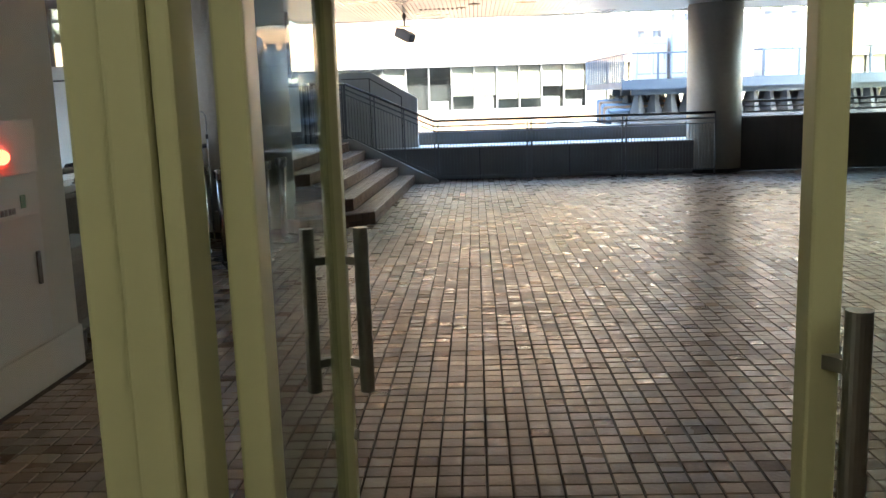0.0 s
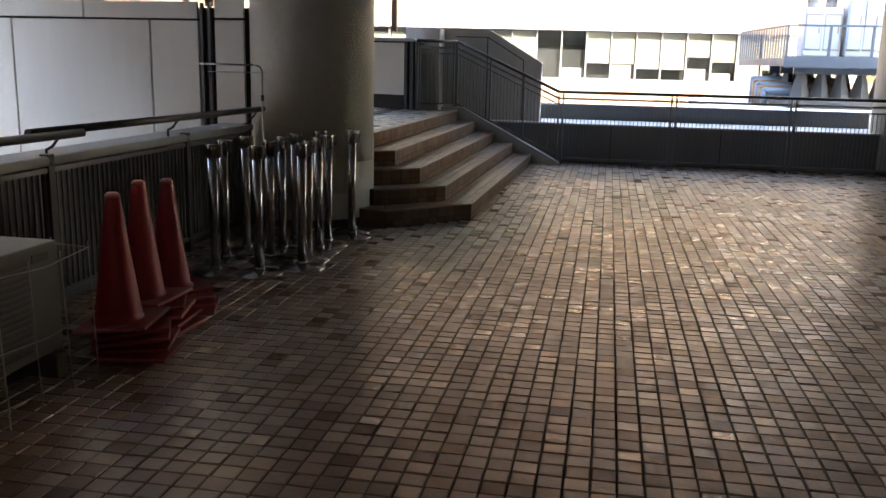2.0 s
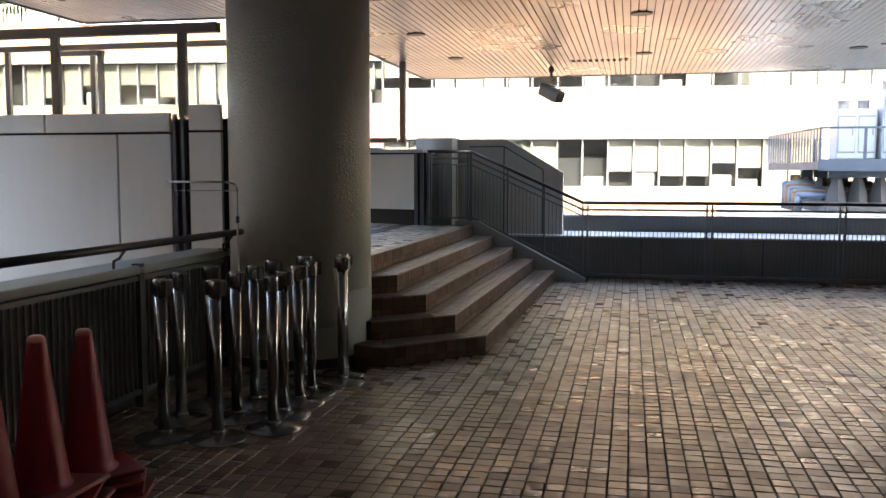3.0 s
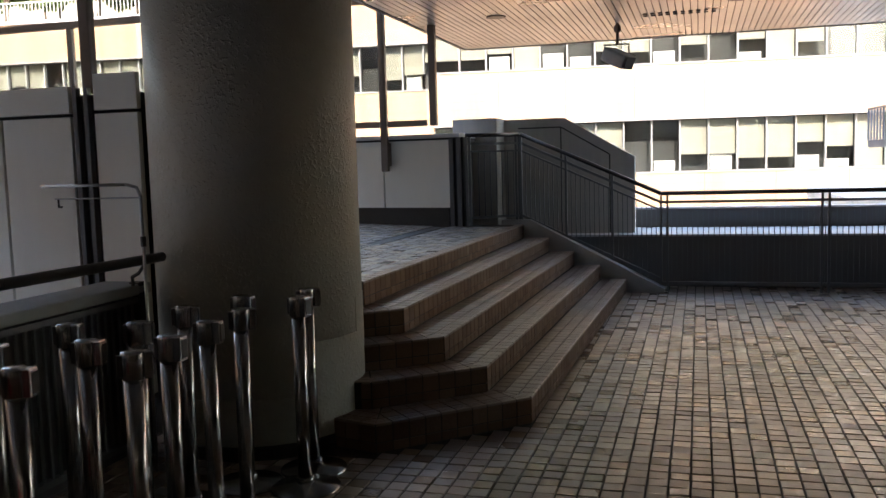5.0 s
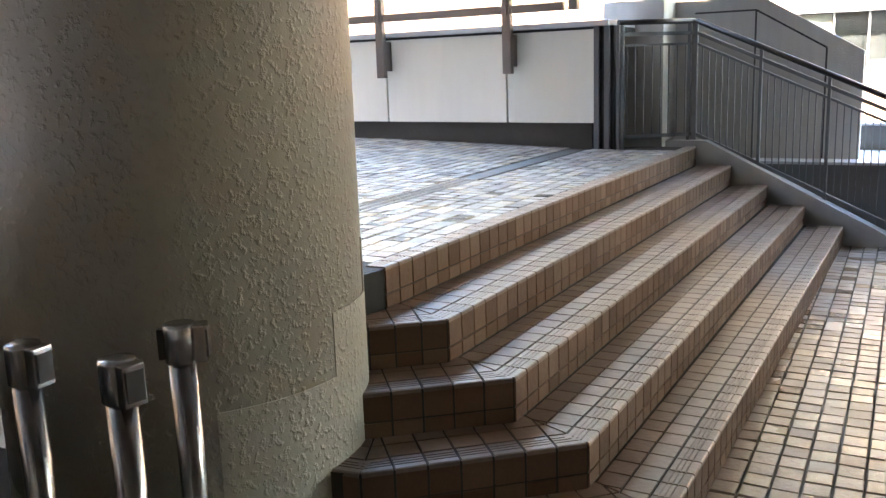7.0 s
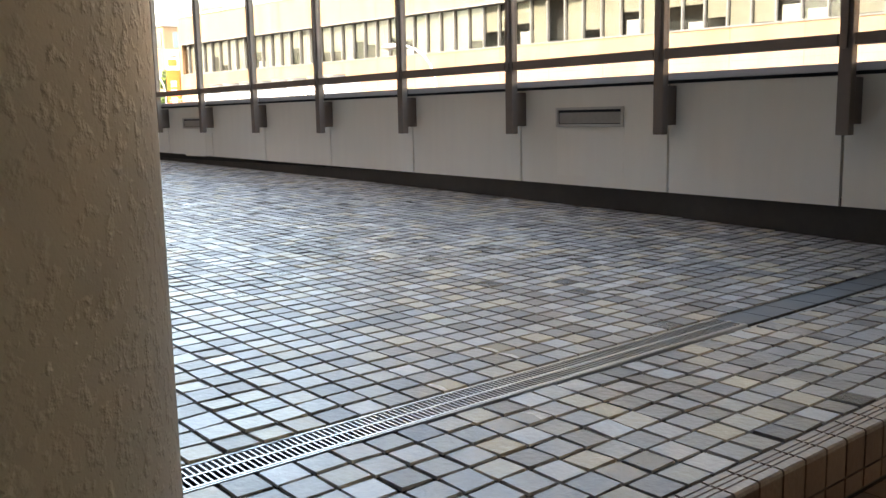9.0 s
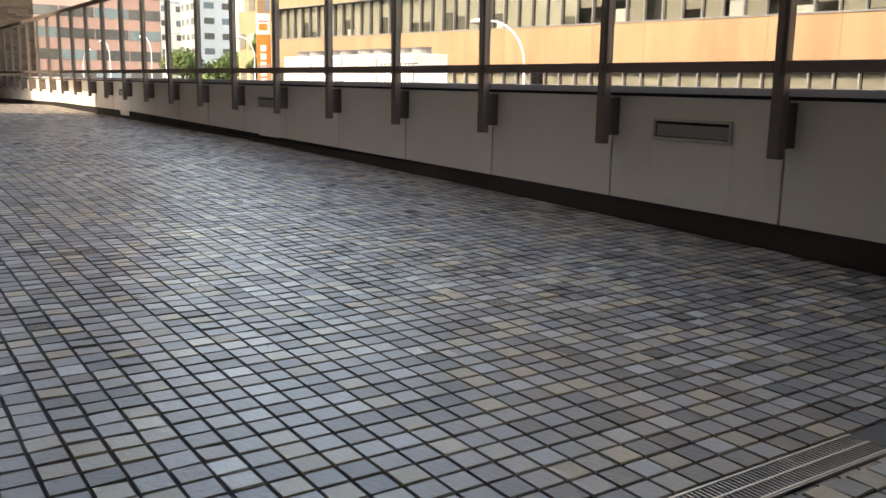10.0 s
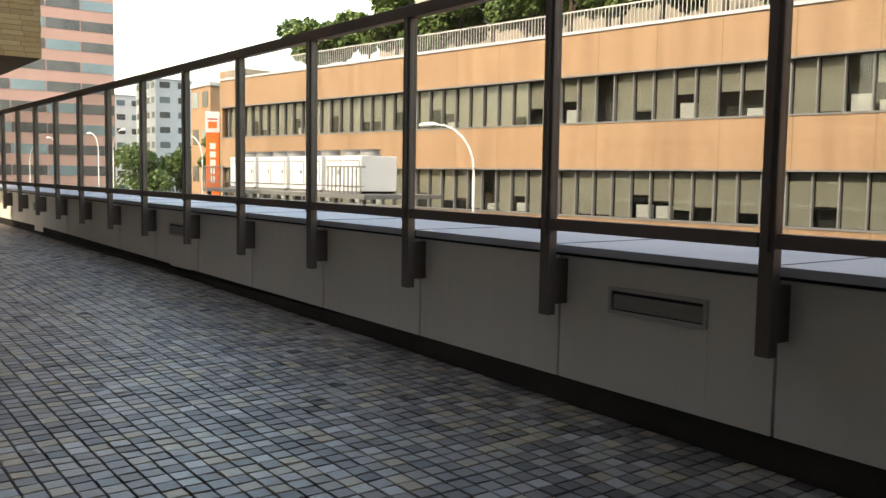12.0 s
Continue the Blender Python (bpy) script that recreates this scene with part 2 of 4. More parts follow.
def box(x0, x1, y0, y1, z0, z1, bevel=0.0, bm=None):
    bm = bm or bmesh.new()
    m = Matrix.Translation(((x0 + x1) / 2, (y0 + y1) / 2, (z0 + z1) / 2)) @ Matrix.Diagonal((abs(x1 - x0), abs(y1 - y0), abs(z1 - z0), 1))
    r = bmesh.ops.create_cube(bm, size=1, matrix=m)
    if bevel:
        es = list({e for v in r["verts"] for e in v.link_edges})
        bmesh.ops.bevel(bm, geom=es, offset=bevel, segments=2, affect="EDGES", profile=0.6)
    return bm


def beam(p, q, w, h, bm=None, bevel=0.0):
    """A bar of section w x h from p to q, h upright."""
    bm = bm or bmesh.new()
    p, q = Vector(p), Vector(q)
    d = q - p
    x = d.normalized()
    up = Vector((0, 0, 1)) if abs(x.z) < 0.99 else Vector((0, 1, 0))
    y = up.cross(x).normalized()
    z = x.cross(y)
    m = Matrix((x, y, z)).transposed().to_4x4()
    m.translation = (p + q) / 2
    r = bmesh.ops.create_cube(bm, size=1, matrix=m @ Matrix.Diagonal((d.length, w, h, 1)))
    if bevel:
        bmesh.ops.bevel(bm, geom=list({e for v in r["verts"] for e in v.link_edges}), offset=bevel, segments=2, affect="EDGES")
    return bm


def rod(p, q, r, bm=None, r2=None, seg=14, caps=True):
    bm = bm or bmesh.new()
    p, q = Vector(p), Vector(q)
    d = q - p
    m = d.to_track_quat("Z", "Y").to_matrix().to_4x4()
    m.translation = (p + q) / 2
    bmesh.ops.create_cone(bm, cap_ends=caps, segments=seg, radius1=r, radius2=r if r2 is None else r2, depth=d.length, matrix=m)
    return bm


def pipe(points, r, seg=10):
    """A bent tube through the points."""
    bm = bmesh.new()
    for a, b in zip(points, points[1:]):
        rod(a, b, r, bm, seg=seg)
    for a in points[1:-1]:
        bmesh.ops.create_uvsphere(bm, u_segments=seg, v_segments=6, radius=r, matrix=Matrix.Translation(a))
    return bm


def lathe(profile, seg=32, bm=None):
    """A turned body from (radius, height) pairs."""
    bm = bm or bmesh.new()
    rings = []
    for r, z in profile:
        rings.append([bm.verts.new((r * math.cos(2 * math.pi * k / seg), r * math.sin(2 * math.pi * k / seg), z)) for k in range(seg)])
    for a, b in zip(rings, rings[1:]):
        for k in range(seg):
            bm.faces.new((a[k], a[(k + 1) % seg], b[(k + 1) % seg], b[k]))
    bm.faces.new(rings[0][::-1])
    bm.faces.new(rings[-1])
    return bm


def prism(pts, z0, z1, bm=None):
    """An upright prism over a plan outline, given anticlockwise."""
    bm = bm or bmesh.new()
    lo, hi = [bm.verts.new((x, y, z0)) for x, y in pts], [bm.verts.new((x, y, z1)) for x, y in pts]
    bm.faces.new(lo[::-1])
    bm.faces.new(hi)
    n = len(pts)
    for k in range(n):
        bm.faces.new((lo[k], lo[(k + 1) % n], hi[(k + 1) % n], hi[k]))
    return bm


def slab_xz(pts, y0, y1, bm=None):
    """A prism over an outline in x and z, from y0 to y1."""
    bm = bm or bmesh.new()
    a, b = [bm.verts.new((x, y0, z)) for x, z in pts], [bm.verts.new((x, y1, z)) for x, z in pts]
    bm.faces.new(a)
    bm.faces.new(b[::-1])
    n = len(pts)
    for k in range(n):
        bm.faces.new((a[k], b[k], b[(k + 1) % n], a[(k + 1) % n]))
    bmesh.ops.recalc_face_normals(bm, faces=bm.faces)
    return bm


def setting(name, bm, material, label="", category=""):
    return tagged(part(name, bm, material), label, category, kind="structure")


# a pillow-edged tile: top face and four sloping edges
def tile_quads(cx, cy, z, sx, sy, drop=0.007, edge=0.0025, tilt=None):
    """Vertices and faces of many flat tiles, as arrays: centre, height and half sizes."""
    n = len(cx)
    v = np.zeros((n, 8, 3))
    for k, (a, b) in enumerate(((-1, -1), (1, -1), (1, 1), (-1, 1))):
        v[:, k] = np.stack([cx + a * (sx - edge), cy + b * (sy - edge), z + (tilt[:, 0] * a + tilt[:, 1] * b if tilt is not None else 0)], 1)
        v[:, 4 + k] = np.stack([cx + a * sx, cy + b * sy, z - drop], 1)
    base = np.array([(0, 1, 2, 3), (4, 5, 1, 0), (5, 6, 2, 1), (6, 7, 3, 2), (7, 4, 0, 3)])
    f = (np.arange(n)[:, None, None] * 8 + base[None]).reshape(-1, 4)
    return v.reshape(-1, 3), f


def mesh_object(name, v, f, material, parent):
    me = bpy.data.meshes.new(name)
    me.from_pydata(v.tolist(), [], f.tolist())
    me.materials.append(material)
    ob = new(name, me)
    ob.parent = parent
    return ob


def paving(parent, xs, ys, height, keep, near, material, single, half=0.046, jitter=0.0012, shear=0.0, rise=lambda x, y: 0.0):
    """Square tiles on a grid: those in the near box are parts, the rest one joined part."""
    gx, gy = np.meshgrid(xs, ys)
    gx, gy = gx.ravel(), gy.ravel()
    ok = keep(gx, gy)
    gx, gy = gx[ok], gy[ok]
    gx = gx + shear * (gy - STEP_Y0[4])
    rng = np.random.default_rng(5)
    gz = height(gx) + rise(gx, gy) + rng.normal(0, jitter * 0.5, len(gx))
    tl = rng.normal(0, jitter * 0.8, (len(gx), 2))
    isnear = (gx > near[0]) & (gx < near[1]) & (gy > near[2]) & (gy < near[3])
    v, f = tile_quads(gx[~isnear] + rng.normal(0, 0.0007, (~isnear).sum()), gy[~isnear] + rng.normal(0, 0.0007, (~isnear).sum()), gz[~isnear],
                      half + rng.normal(0, 0.0006, (~isnear).sum()), half + rng.normal(0, 0.0006, (~isnear).sum()), tilt=tl[~isnear])
    tagged(mesh_object("tiles", v, f, material, parent), kind="stuff")
    v, f = tile_quads(np.zeros(1), np.zeros(1), np.zeros(1), np.array([half]), np.array([half]))
    me = bpy.data.meshes.new("tile")
    me.from_pydata(v.tolist(), [], f.tolist())
    me.materials.append(single)
    for x, y, z in zip(gx[isnear], gy[isnear], gz[isnear]):
        ob = new("tile", me)
        ob.parent = parent
        ob.location = (x, y, z)


# ---- plan ----
CEIL = 3.1                    # slatted ceiling
RISE, TREAD, STEPS = 0.16, 0.278, 5
STEP_X = [-1.31 - TREAD * k for k in range(STEPS)]          # nosing lines, lowest first
STEP_Y0 = [10.92, 10.98, 11.04, 11.10, 11.14]               # where each nosing turns the corner
STEP_END = [(-2.02, 10.23), (-2.14, 10.50), (-2.27, 10.71), (-2.36, 10.92), (-2.45, 11.10)]
STEP_Y1 = 16.2
STEP_X1 = [-1.17 - 0.2975 * k for k in range(STEPS)]          # the same lines at the far end
LAND = RISE * STEPS
COL, COL_R = (-2.82, 10.54), 0.584
WALL_Y = 15.8                 # face of the parapet beside the landing
PITCH = 1.47                  # its panels
POST_X = [-3.84] + [-5.13 - PITCH * k for k in range(23)]
WEST = -39.0                  # end of the landing


def landing_z(x):
    """The landing falls to its drain, and flattens out to the west."""
    return LAND + 0.0212 * np.clip(-2.7 - x, 0, 11.3) + 0.006 * np.clip(-14.0 - x, 0, 14.0) - 0.02 * np.maximum(0, -28.0 - x)


# ---- ground and neighbours far below ----
setting("ground", box(-400, 400, -150, 500, -5.4, -5.2), M_road, "grey asphalt street far below the deck", "ground")
# deck edge under the plaza
setting("deck", prism([(-36, -6), (16, -6), (16, 17.3), (-36, 17.3)], -0.6, -0.03), M_conc_d, "concrete deck under the plaza", "deck")

# ---- lower plaza floor ----
floor = setting("floor", prism([(-3.9, -4.0), (15.5, -4.0), (15.5, 16.9), (-3.9, 16.9)], -0.03, -0.006), M_grout, "brown fired tile floor with dark recessed joints", "floor")
landing = setting("floor_landing", prism([(STEP_X[4], STEP_Y0[4]), (STEP_X1[4], STEP_Y1), (-3.22, STEP_Y1), (-3.22, 10.2), (-2.6, 10.2)], -0.03, LAND - 0.007), M_grout_d,
                  "grey and ochre stone tile landing with dark joints", "floor")
zl = [float(landing_z(x)) - 0.007 for x in (-3.3, -14.0, -28.0, WEST)]
bm = slab_xz([(-3.3, zl[0]), (-14.0, zl[1]), (-28.0, zl[2]), (WEST, zl[3]), (WEST, 0), (-3.3, 0)], 10.44, WALL_Y + 0.1)
part("bed", bm, M_grout_d, landing)


# ---- door front at the start ----
def bar_handle(parent, x, y, side, z0=0.83, z1=1.19):
    """A flat upright pull bar on two stand-offs. side: the way it stands off, along x, or None for along -y."""
    bm = bmesh.new()
    dx, dy = (side * 0.055, 0) if side else (0, -0.055)
    box(x + dx - 0.017, x + dx + 0.017, y + dy - 0.012, y + dy + 0.012, z0, z1, 0.005, bm)
    for z in (z0 + 0.06, z1 - 0.06):
        rod((x, y, z), (x + dx, y + dy, z), 0.009, bm)
    return part("pull_handle", bm, M_inox, parent, "brushed steel pull bar")


DY = 1.18
frame_ob = tagged(new("door_frame"), "cream painted metal door frame with glass side lights", "door frame", kind="structure")
for x0, x1, d in ((-0.545, -0.49, 0.05), (-0.488, -0.432, 0.065), (-0.43, -0.398, 0.05)):
    part("mullion", box(x0, x1, DY - d, DY + d, 0, 2.98, 0.006), M_door, frame_ob)
part("mullion", box(1.285, 1.45, DY - 0.06, DY + 0.06, 0, 2.98, 0.006), M_door, frame_ob)
part("mullion", box(-2.44, -2.36, DY - 0.06, DY + 0.06, 0, 2.98, 0.006), M_door, frame_ob)
part("mullion", box(3.9, 3.98, DY - 0.06, DY + 0.06, 0, 2.98, 0.006), M_door, frame_ob)
part("header", box(-2.36, 3.9, DY - 0.058, DY + 0.058, 2.14, 2.22, 0.006), M_door, frame_ob)
for x0, x1 in ((-2.36, -0.545), (1.45, 3.9)):
    part("sill", box(x0, x1, DY - 0.055, DY + 0.055, 0, 0.09, 0.005), M_door, frame_ob)
    p = part("pane", box(x0, x1, DY - 0.004, DY + 0.004, 0.09, 2.14), M_glass, frame_ob)
    p.visible_shadow = False
p = part("pane", box(-2.36, 3.9, DY - 0.004, DY + 0.004, 2.22, 2.98), M_glass, frame_ob)
p.visible_shadow = False


def door_leaf(name, label, m):
    """A glazed leaf 0.82 wide; hinge at its origin, it runs along +x."""
    d = tagged(new(name), label, "door", kind="structure")
    d.matrix_basis = m
    part("hinge_stile", box(0.0, 0.075, -0.024, 0.024, 0.012, 2.12, 0.005), M_door, d)
    part("free_stile", box(0.80, 0.845, -0.024, 0.024, 0.012, 2.12, 0.005), M_door, d)
    part("top_rail", box(0.075, 0.80, -0.022, 0.022, 2.03, 2.118, 0.004), M_door, d)
    part("bottom_rail", box(0.075, 0.80, -0.022, 0.022, 0.013, 0.16, 0.004), M_door, d)
    p = part("pane", box(0.07, 0.805, -0.004, 0.004, 0.155, 2.035), M_glass_d, d)
    p.visible_shadow = False
    for s in (-1, 1):
        bm = bmesh.new()
        rod((0.794, s * 0.064, 0.82), (0.794, s * 0.064, 1.22), 0.0175, bm, seg=20)
        for z in (0.89, 1.14):
            beam((0.818, s * 0.022, z), (0.795, s * 0.056, z), 0.02, 0.02, bm)
        part("pull_handle", bm, M_inox, d, "brushed steel pull bar")
    bm = rod((0.815, -0.032, 0.70), (0.815, 0.032, 0.70), 0.014)
    part("lock", bm, M_inox, d, "round steel lock cylinder")
    return d


door_leaf("door_1", "cream metal glass door leaf, open outwards at right angles", pose(-0.350, DY + 0.04, 0, 0, 0, 90))
door_leaf("door_2", "cream metal glass door leaf, closed", pose(1.28, DY, 0, 0, 0, 180))
# unseen room behind the doors; two walls dark to cut its bounce light
setting("wall_back", box(-3.0, 4.6, -4.0, -3.85, 0, 3.0), M_conc_d, "unseen lobby back wall, dark to cut bounce light", "wall")
setting("wall_lobby_left", box(-3.0, -2.45, -3.85, 1.1, 0, 3.0), M_wall, "plain white lobby wall", "wall")
setting("wall_lobby_right", box(3.98, 4.6, -3.85, 5.4, 0, 3.0), M_conc_d, "unseen lobby side wall, dark to cut bounce light", "wall")
setting("ceiling_lobby", box(-3.0, 4.6, -4.0, 1.25, 2.98, 3.1), M_wall, "plain lobby ceiling", "ceiling")

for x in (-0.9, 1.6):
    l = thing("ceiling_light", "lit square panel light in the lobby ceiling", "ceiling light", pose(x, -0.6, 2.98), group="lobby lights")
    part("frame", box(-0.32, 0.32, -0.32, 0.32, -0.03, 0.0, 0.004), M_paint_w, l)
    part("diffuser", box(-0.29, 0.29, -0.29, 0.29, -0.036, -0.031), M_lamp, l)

# ---- white wall with the fire cabinet ----
setting("wall_west", box(-3.0, -2.45, 1.1, 5.08, 0.24, CEIL), M_wall, "white painted wall beside the entrance", "wall")
setting("baseboard_west", box(-2.99, -2.435, 1.1, 5.095, 0.0, 0.24), M_wall, "white plinth at the foot of the wall", "baseboard")


def fire_cabinet(m):
    c = thing("fire_hydrant_cabinet", "white fire hydrant cabinet with a red lamp set on the wall", "fire cabinet", m)
    part("body", box(0, 0.055, -0.42, 0.42, 0.28, 1.20, 0.006), M_paint_w, c)
    part("door", box(0.055, 0.064, -0.39, 0.39, 0.31, 0.98, 0.003), M_paint_w, c)
    part("handle", box(0.064, 0.078, 0.30, 0.335, 0.60, 0.78, 0.004), M_rail, c, "dark recessed pull")
    part("top_box", box(0.0, 0.10, -0.20, 0.36, 1.20, 1.48, 0.008), M_paint_w, c)
    bm = bmesh.new()
    bmesh.ops.create_uvsphere(bm, u_segments=20, v_segments=10, radius=0.038, matrix=Matrix.Translation((0.105, 0.0, 1.30)))
    part("lamp", bm, M_lens, c, "lit red domed lamp", smooth=True)
    part("plate", box(0.055, 0.061, 0.22, 0.27, 1.02, 1.09, 0.002), M_green, c, "small green plate")
    for k in range(5):
        part("mark", box(0.056, 0.060, -0.02 + 0.038 * k, 0.006 + 0.038 * k, 0.93 if k < 0 else 1.0, 1.032), M_rail, c)
    return c


fire_cabinet(pose(-2.45, 4.24, 0))


# ---- columns ----
def column(x, y, r, label, patched):
    c = thing("column", label, "column", pose(x, y, 0), "round columns")
    part("shaft", lathe([(r, 0.0), (r, CEIL + 0.2)], 72), M_stucco, c, smooth=True)
    if patched:
        # smoother repaired skin around the foot, its upper edge stepped
        bm = bmesh.new()
        rr, n = r + 0.0035, 96
        lo, hi = [], []

        def top(a):
            return 0.98 if a > 27 else 0.80 if a > 1 else 0.60 if a > -40 else 0.32
        angles = []
        for k in range(n + 1):
            a = -150 + 240 * k / n
            angles.append(a)
        for a in angles:
            ca, sa = math.cos(radians(a)), math.sin(radians(a))
            lo.append(bm.verts.new((rr * ca, rr * sa, 0.0)))
            hi.append((ca, sa))
        prev = None
        for k in range(n):
            z = top((angles[k] + angles[k + 1]) / 2)
            t0 = bm.verts.new((rr * hi[k][0], rr * hi[k][1], z))
            t1 = bm.verts.new((rr * hi[k + 1][0], rr * hi[k + 1][1], z))
            i0 = bm.verts.new(((r - 0.002) * hi[k][0], (r - 0.002) * hi[k][1], z))
            i1 = bm.verts.new(((r - 0.002) * hi[k + 1][0], (r - 0.002) * hi[k + 1][1], z))
            bm.faces.new((lo[k], lo[k + 1], t1, t0))
            bm.faces.new((t0, t1, i1, i0))
            if prev and abs(prev[2] - z) > 1e-4:
                bm.faces.new((prev[0], prev[1], i0, t0))
            prev = (t1, i1, z)
        part("repair_skin", bm, M_stucco, c, "smooth repainted band with a stepped edge")
    part("foot", lathe([(r + 0.012, 0.0), (r + 0.012, 0.07), (r + 0.004, 0.075)], 72), M_kick, c)
    return c


column(*COL, COL_R, "thick round stucco column beside the steps", True)
column(4.50, 17.0, 0.50, "thick round stucco column at the plaza's edge", False)


# ---- steps ----
def step_outline(k):
    """Plan of step k: nosing line, diagonal near end, and back under the next ones."""
    return [(STEP_X[k], STEP_Y0[k]), (STEP_X1[k], STEP_Y1), (-2.9, STEP_Y1), (-2.9, 10.45), (-2.55, 10.42), STEP_END[k]]


stairs = setting("steps", prism(step_outline(0), -0.02, RISE - 0.006), M_grout, "five brown tiled steps up to the landing", "steps")
for k in range(1, STEPS):
    part("core", prism(step_outline(k), RISE * k - 0.01, RISE * (k + 1) - 0.006), M_grout, stairs)


def clipped(poly, at, along):
    """The part of a plan outline to the left of a line."""
    out = []
    for p, q in zip(poly, poly[1:] + poly[:1]):
        a, b = (along.x * (v.y - at.y) - along.y * (v.x - at.x) for v in (p, q))
        if a >= 0:
            out.append(p)
        if (a >= 0) != (b >= 0):
            out.append(p.lerp(q, a / (a - b)))
    return out


def step_tiles():
    """Treads, risers and grooved nosings, along the straight edge and the diagonal end of each step, mitred at the corners."""
    plain, fronts, nose = bmesh.new(), bmesh.new(), []
    for k in range(STEPS):
        z = RISE * (k + 1)
        pts = [Vector(STEP_END[k]), Vector((STEP_X[k], STEP_Y0[k])), Vector((STEP_X1[k], STEP_Y1))]
        if k < 2:
            pts.insert(0, Vector((-2.50, 10.36) if k == 0 else (-2.36, 10.48)))
        if (pts[-3] - pts[-2]).length < 0.12:
            pts.pop(-3)
        runs = [(p, (q - p).normalized(), (q - p).length) for p, q in zip(pts, pts[1:])]
        for ri, (o, u, length) in enumerate(runs):
            n = max(1, round(length / 0.1))
            w = length / n
            inward = Vector((-u.y, u.x))
            ang = math.atan2(u.y, u.x)
            cuts = []
            if ri > 0:
                v = runs[ri - 1][1]
                b = (inward + Vector((-v.y, v.x))).normalized()
                cuts.append((o, -b))
            if ri < len(runs) - 1:
                v = runs[ri + 1][1]
                b = (inward + Vector((-v.y, v.x))).normalized()
                cuts.append((o + u * length, b))
            last = ri == len(runs) - 1
            for i in range(-3 if cuts and ri > 0 else 0, n + (0 if last else 3)):
                c = o + u * (w * (i + 0.5))
                if 0 <= i < n:
                    nose.append((c + inward * 0.040, z + 0.001, ang, w))
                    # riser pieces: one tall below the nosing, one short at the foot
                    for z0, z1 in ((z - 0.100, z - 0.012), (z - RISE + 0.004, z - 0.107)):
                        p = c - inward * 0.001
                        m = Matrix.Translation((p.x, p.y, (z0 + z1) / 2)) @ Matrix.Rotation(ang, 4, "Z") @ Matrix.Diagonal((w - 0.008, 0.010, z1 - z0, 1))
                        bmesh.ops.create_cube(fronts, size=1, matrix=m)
                if k == STEPS - 1:
                    continue
                for r in (0.132, 0.225) if last else (0.132, 0.225, 0.318, 0.411):
                    p = c + inward * r
                    poly = [p + u * (a * (w - 0.008) / 2) + inward * (b * 0.0425) for a, b in ((-1, -1), (1, -1), (1, 1), (-1, 1))]
                    for at, along in cuts:
                        poly = clipped(poly, at + (Vector((-along.y, along.x)) * 0.004), along) if poly else poly
                    if len(poly) > 2 and (p - Vector(COL)).length > COL_R - 0.02:
                        prism([(v.x, v.y) for v in poly], z - 0.007, z + 0.001, plain)
    tagged(part("tiles", plain, M_step, stairs), kind="stuff")
    # fronts in the darkened tile, so they read as shaded
    tagged(part("riser_tiles", fronts, M_riser_shade, stairs), kind="stuff")
    # nosing: rounded front edge and three grooves along the top
    bm = bmesh.new()
    prof = [(0.040, -0.016), (0.040, 0.0), (0.022, 0.0), (0.021, -0.003), (0.017, -0.003), (0.016, 0.0), (0.005, 0.0), (0.004, -0.003), (0.0, -0.003), (-0.001, 0.0),
            (-0.012, 0.0), (-0.013, -0.003), (-0.017, -0.003), (-0.018, 0.0), (-0.040, 0.0), (-0.045, -0.004), (-0.046, -0.012), (-0.046, -0.016)]
    ends = []
    for s in (-0.046, 0.046):
        ends.append([bm.verts.new((s, y, z)) for y, z in prof])
    for q in range(len(prof) - 1):
        bm.faces.new((ends[0][q], ends[1][q], ends[1][q + 1], ends[0][q + 1]))
    bm.faces.new(ends[0])
    bm.faces.new(ends[1][::-1])
    bmesh.ops.recalc_face_normals(bm, faces=bm.faces)
    me = bpy.data.meshes.new("nosing_tile")
    bm.to_mesh(me)
    bm.free()
    me.materials.append(M_step_o)
    for c, z, ang, w in nose:
        ob = new("nosing_tile", me)
        ob.parent = stairs
        ob.matrix_basis = Matrix.Translation((c.x, c.y, z)) @ Matrix.Rotation(ang, 4, "Z") @ Matrix.Diagonal((w / 0.1, 1, 1, 1))


step_tiles()

# kerb that closes the steps on the railing's side
setting("kerb", slab_xz([(-2.62, 0.0), (-0.74, 0.0), (-0.74, 0.05), (-2.28, LAND + 0.05), (-2.62, LAND + 0.05)], STEP_Y1 - 0.02, STEP_Y1 + 0.15), M_kerb, "sloping pale concrete kerb beside the steps", "kerb")

# ---- far side of the plaza: stepped low wall, railing, sloping concrete wall ----
nl = setting("wall_north_low", box(-0.95, 4.2, 16.75, 17.9, 0, 0.60, 0.01), M_conc_n, "low dark concrete wall with a ledge", "wall")
for x in (0.05, 1.75, 3.4):
    part("joint", box(x - 0.007, x + 0.007, 16.744, 16.752, 0.0, 0.598), M_rail, nl)
setting("coping_ledge", box(-2.3, 4.2, 16.73, 17.9, 0.60, 0.625, 0.004), M_cap, "pale smooth coping on the low wall's ledge", "coping")
setting("wall_north_up", box(-2.9, 4.2, 17.9, 18.05, -0.5, 0.86, 0.01), M_conc_n, "dark concrete parapet behind the ledge", "wall")
setting("wall_north_stair", box(-2.9, -0.95, 16.8, 17.9, 0, 0.598, 0.01), M_conc_n, "dark concrete wall beside the steps", "wall")
setting("coping_north", box(-2.9, 4.2, 17.87, 18.10, 0.86, 0.885, 0.004), M_cap, "pale coping on the parapet", "coping")
setting("wall_east_low", box(4.9, 15.4, 16.85, 17.1, 0, 1.02, 0.01), M_conc_d, "dark concrete parapet", "wall")
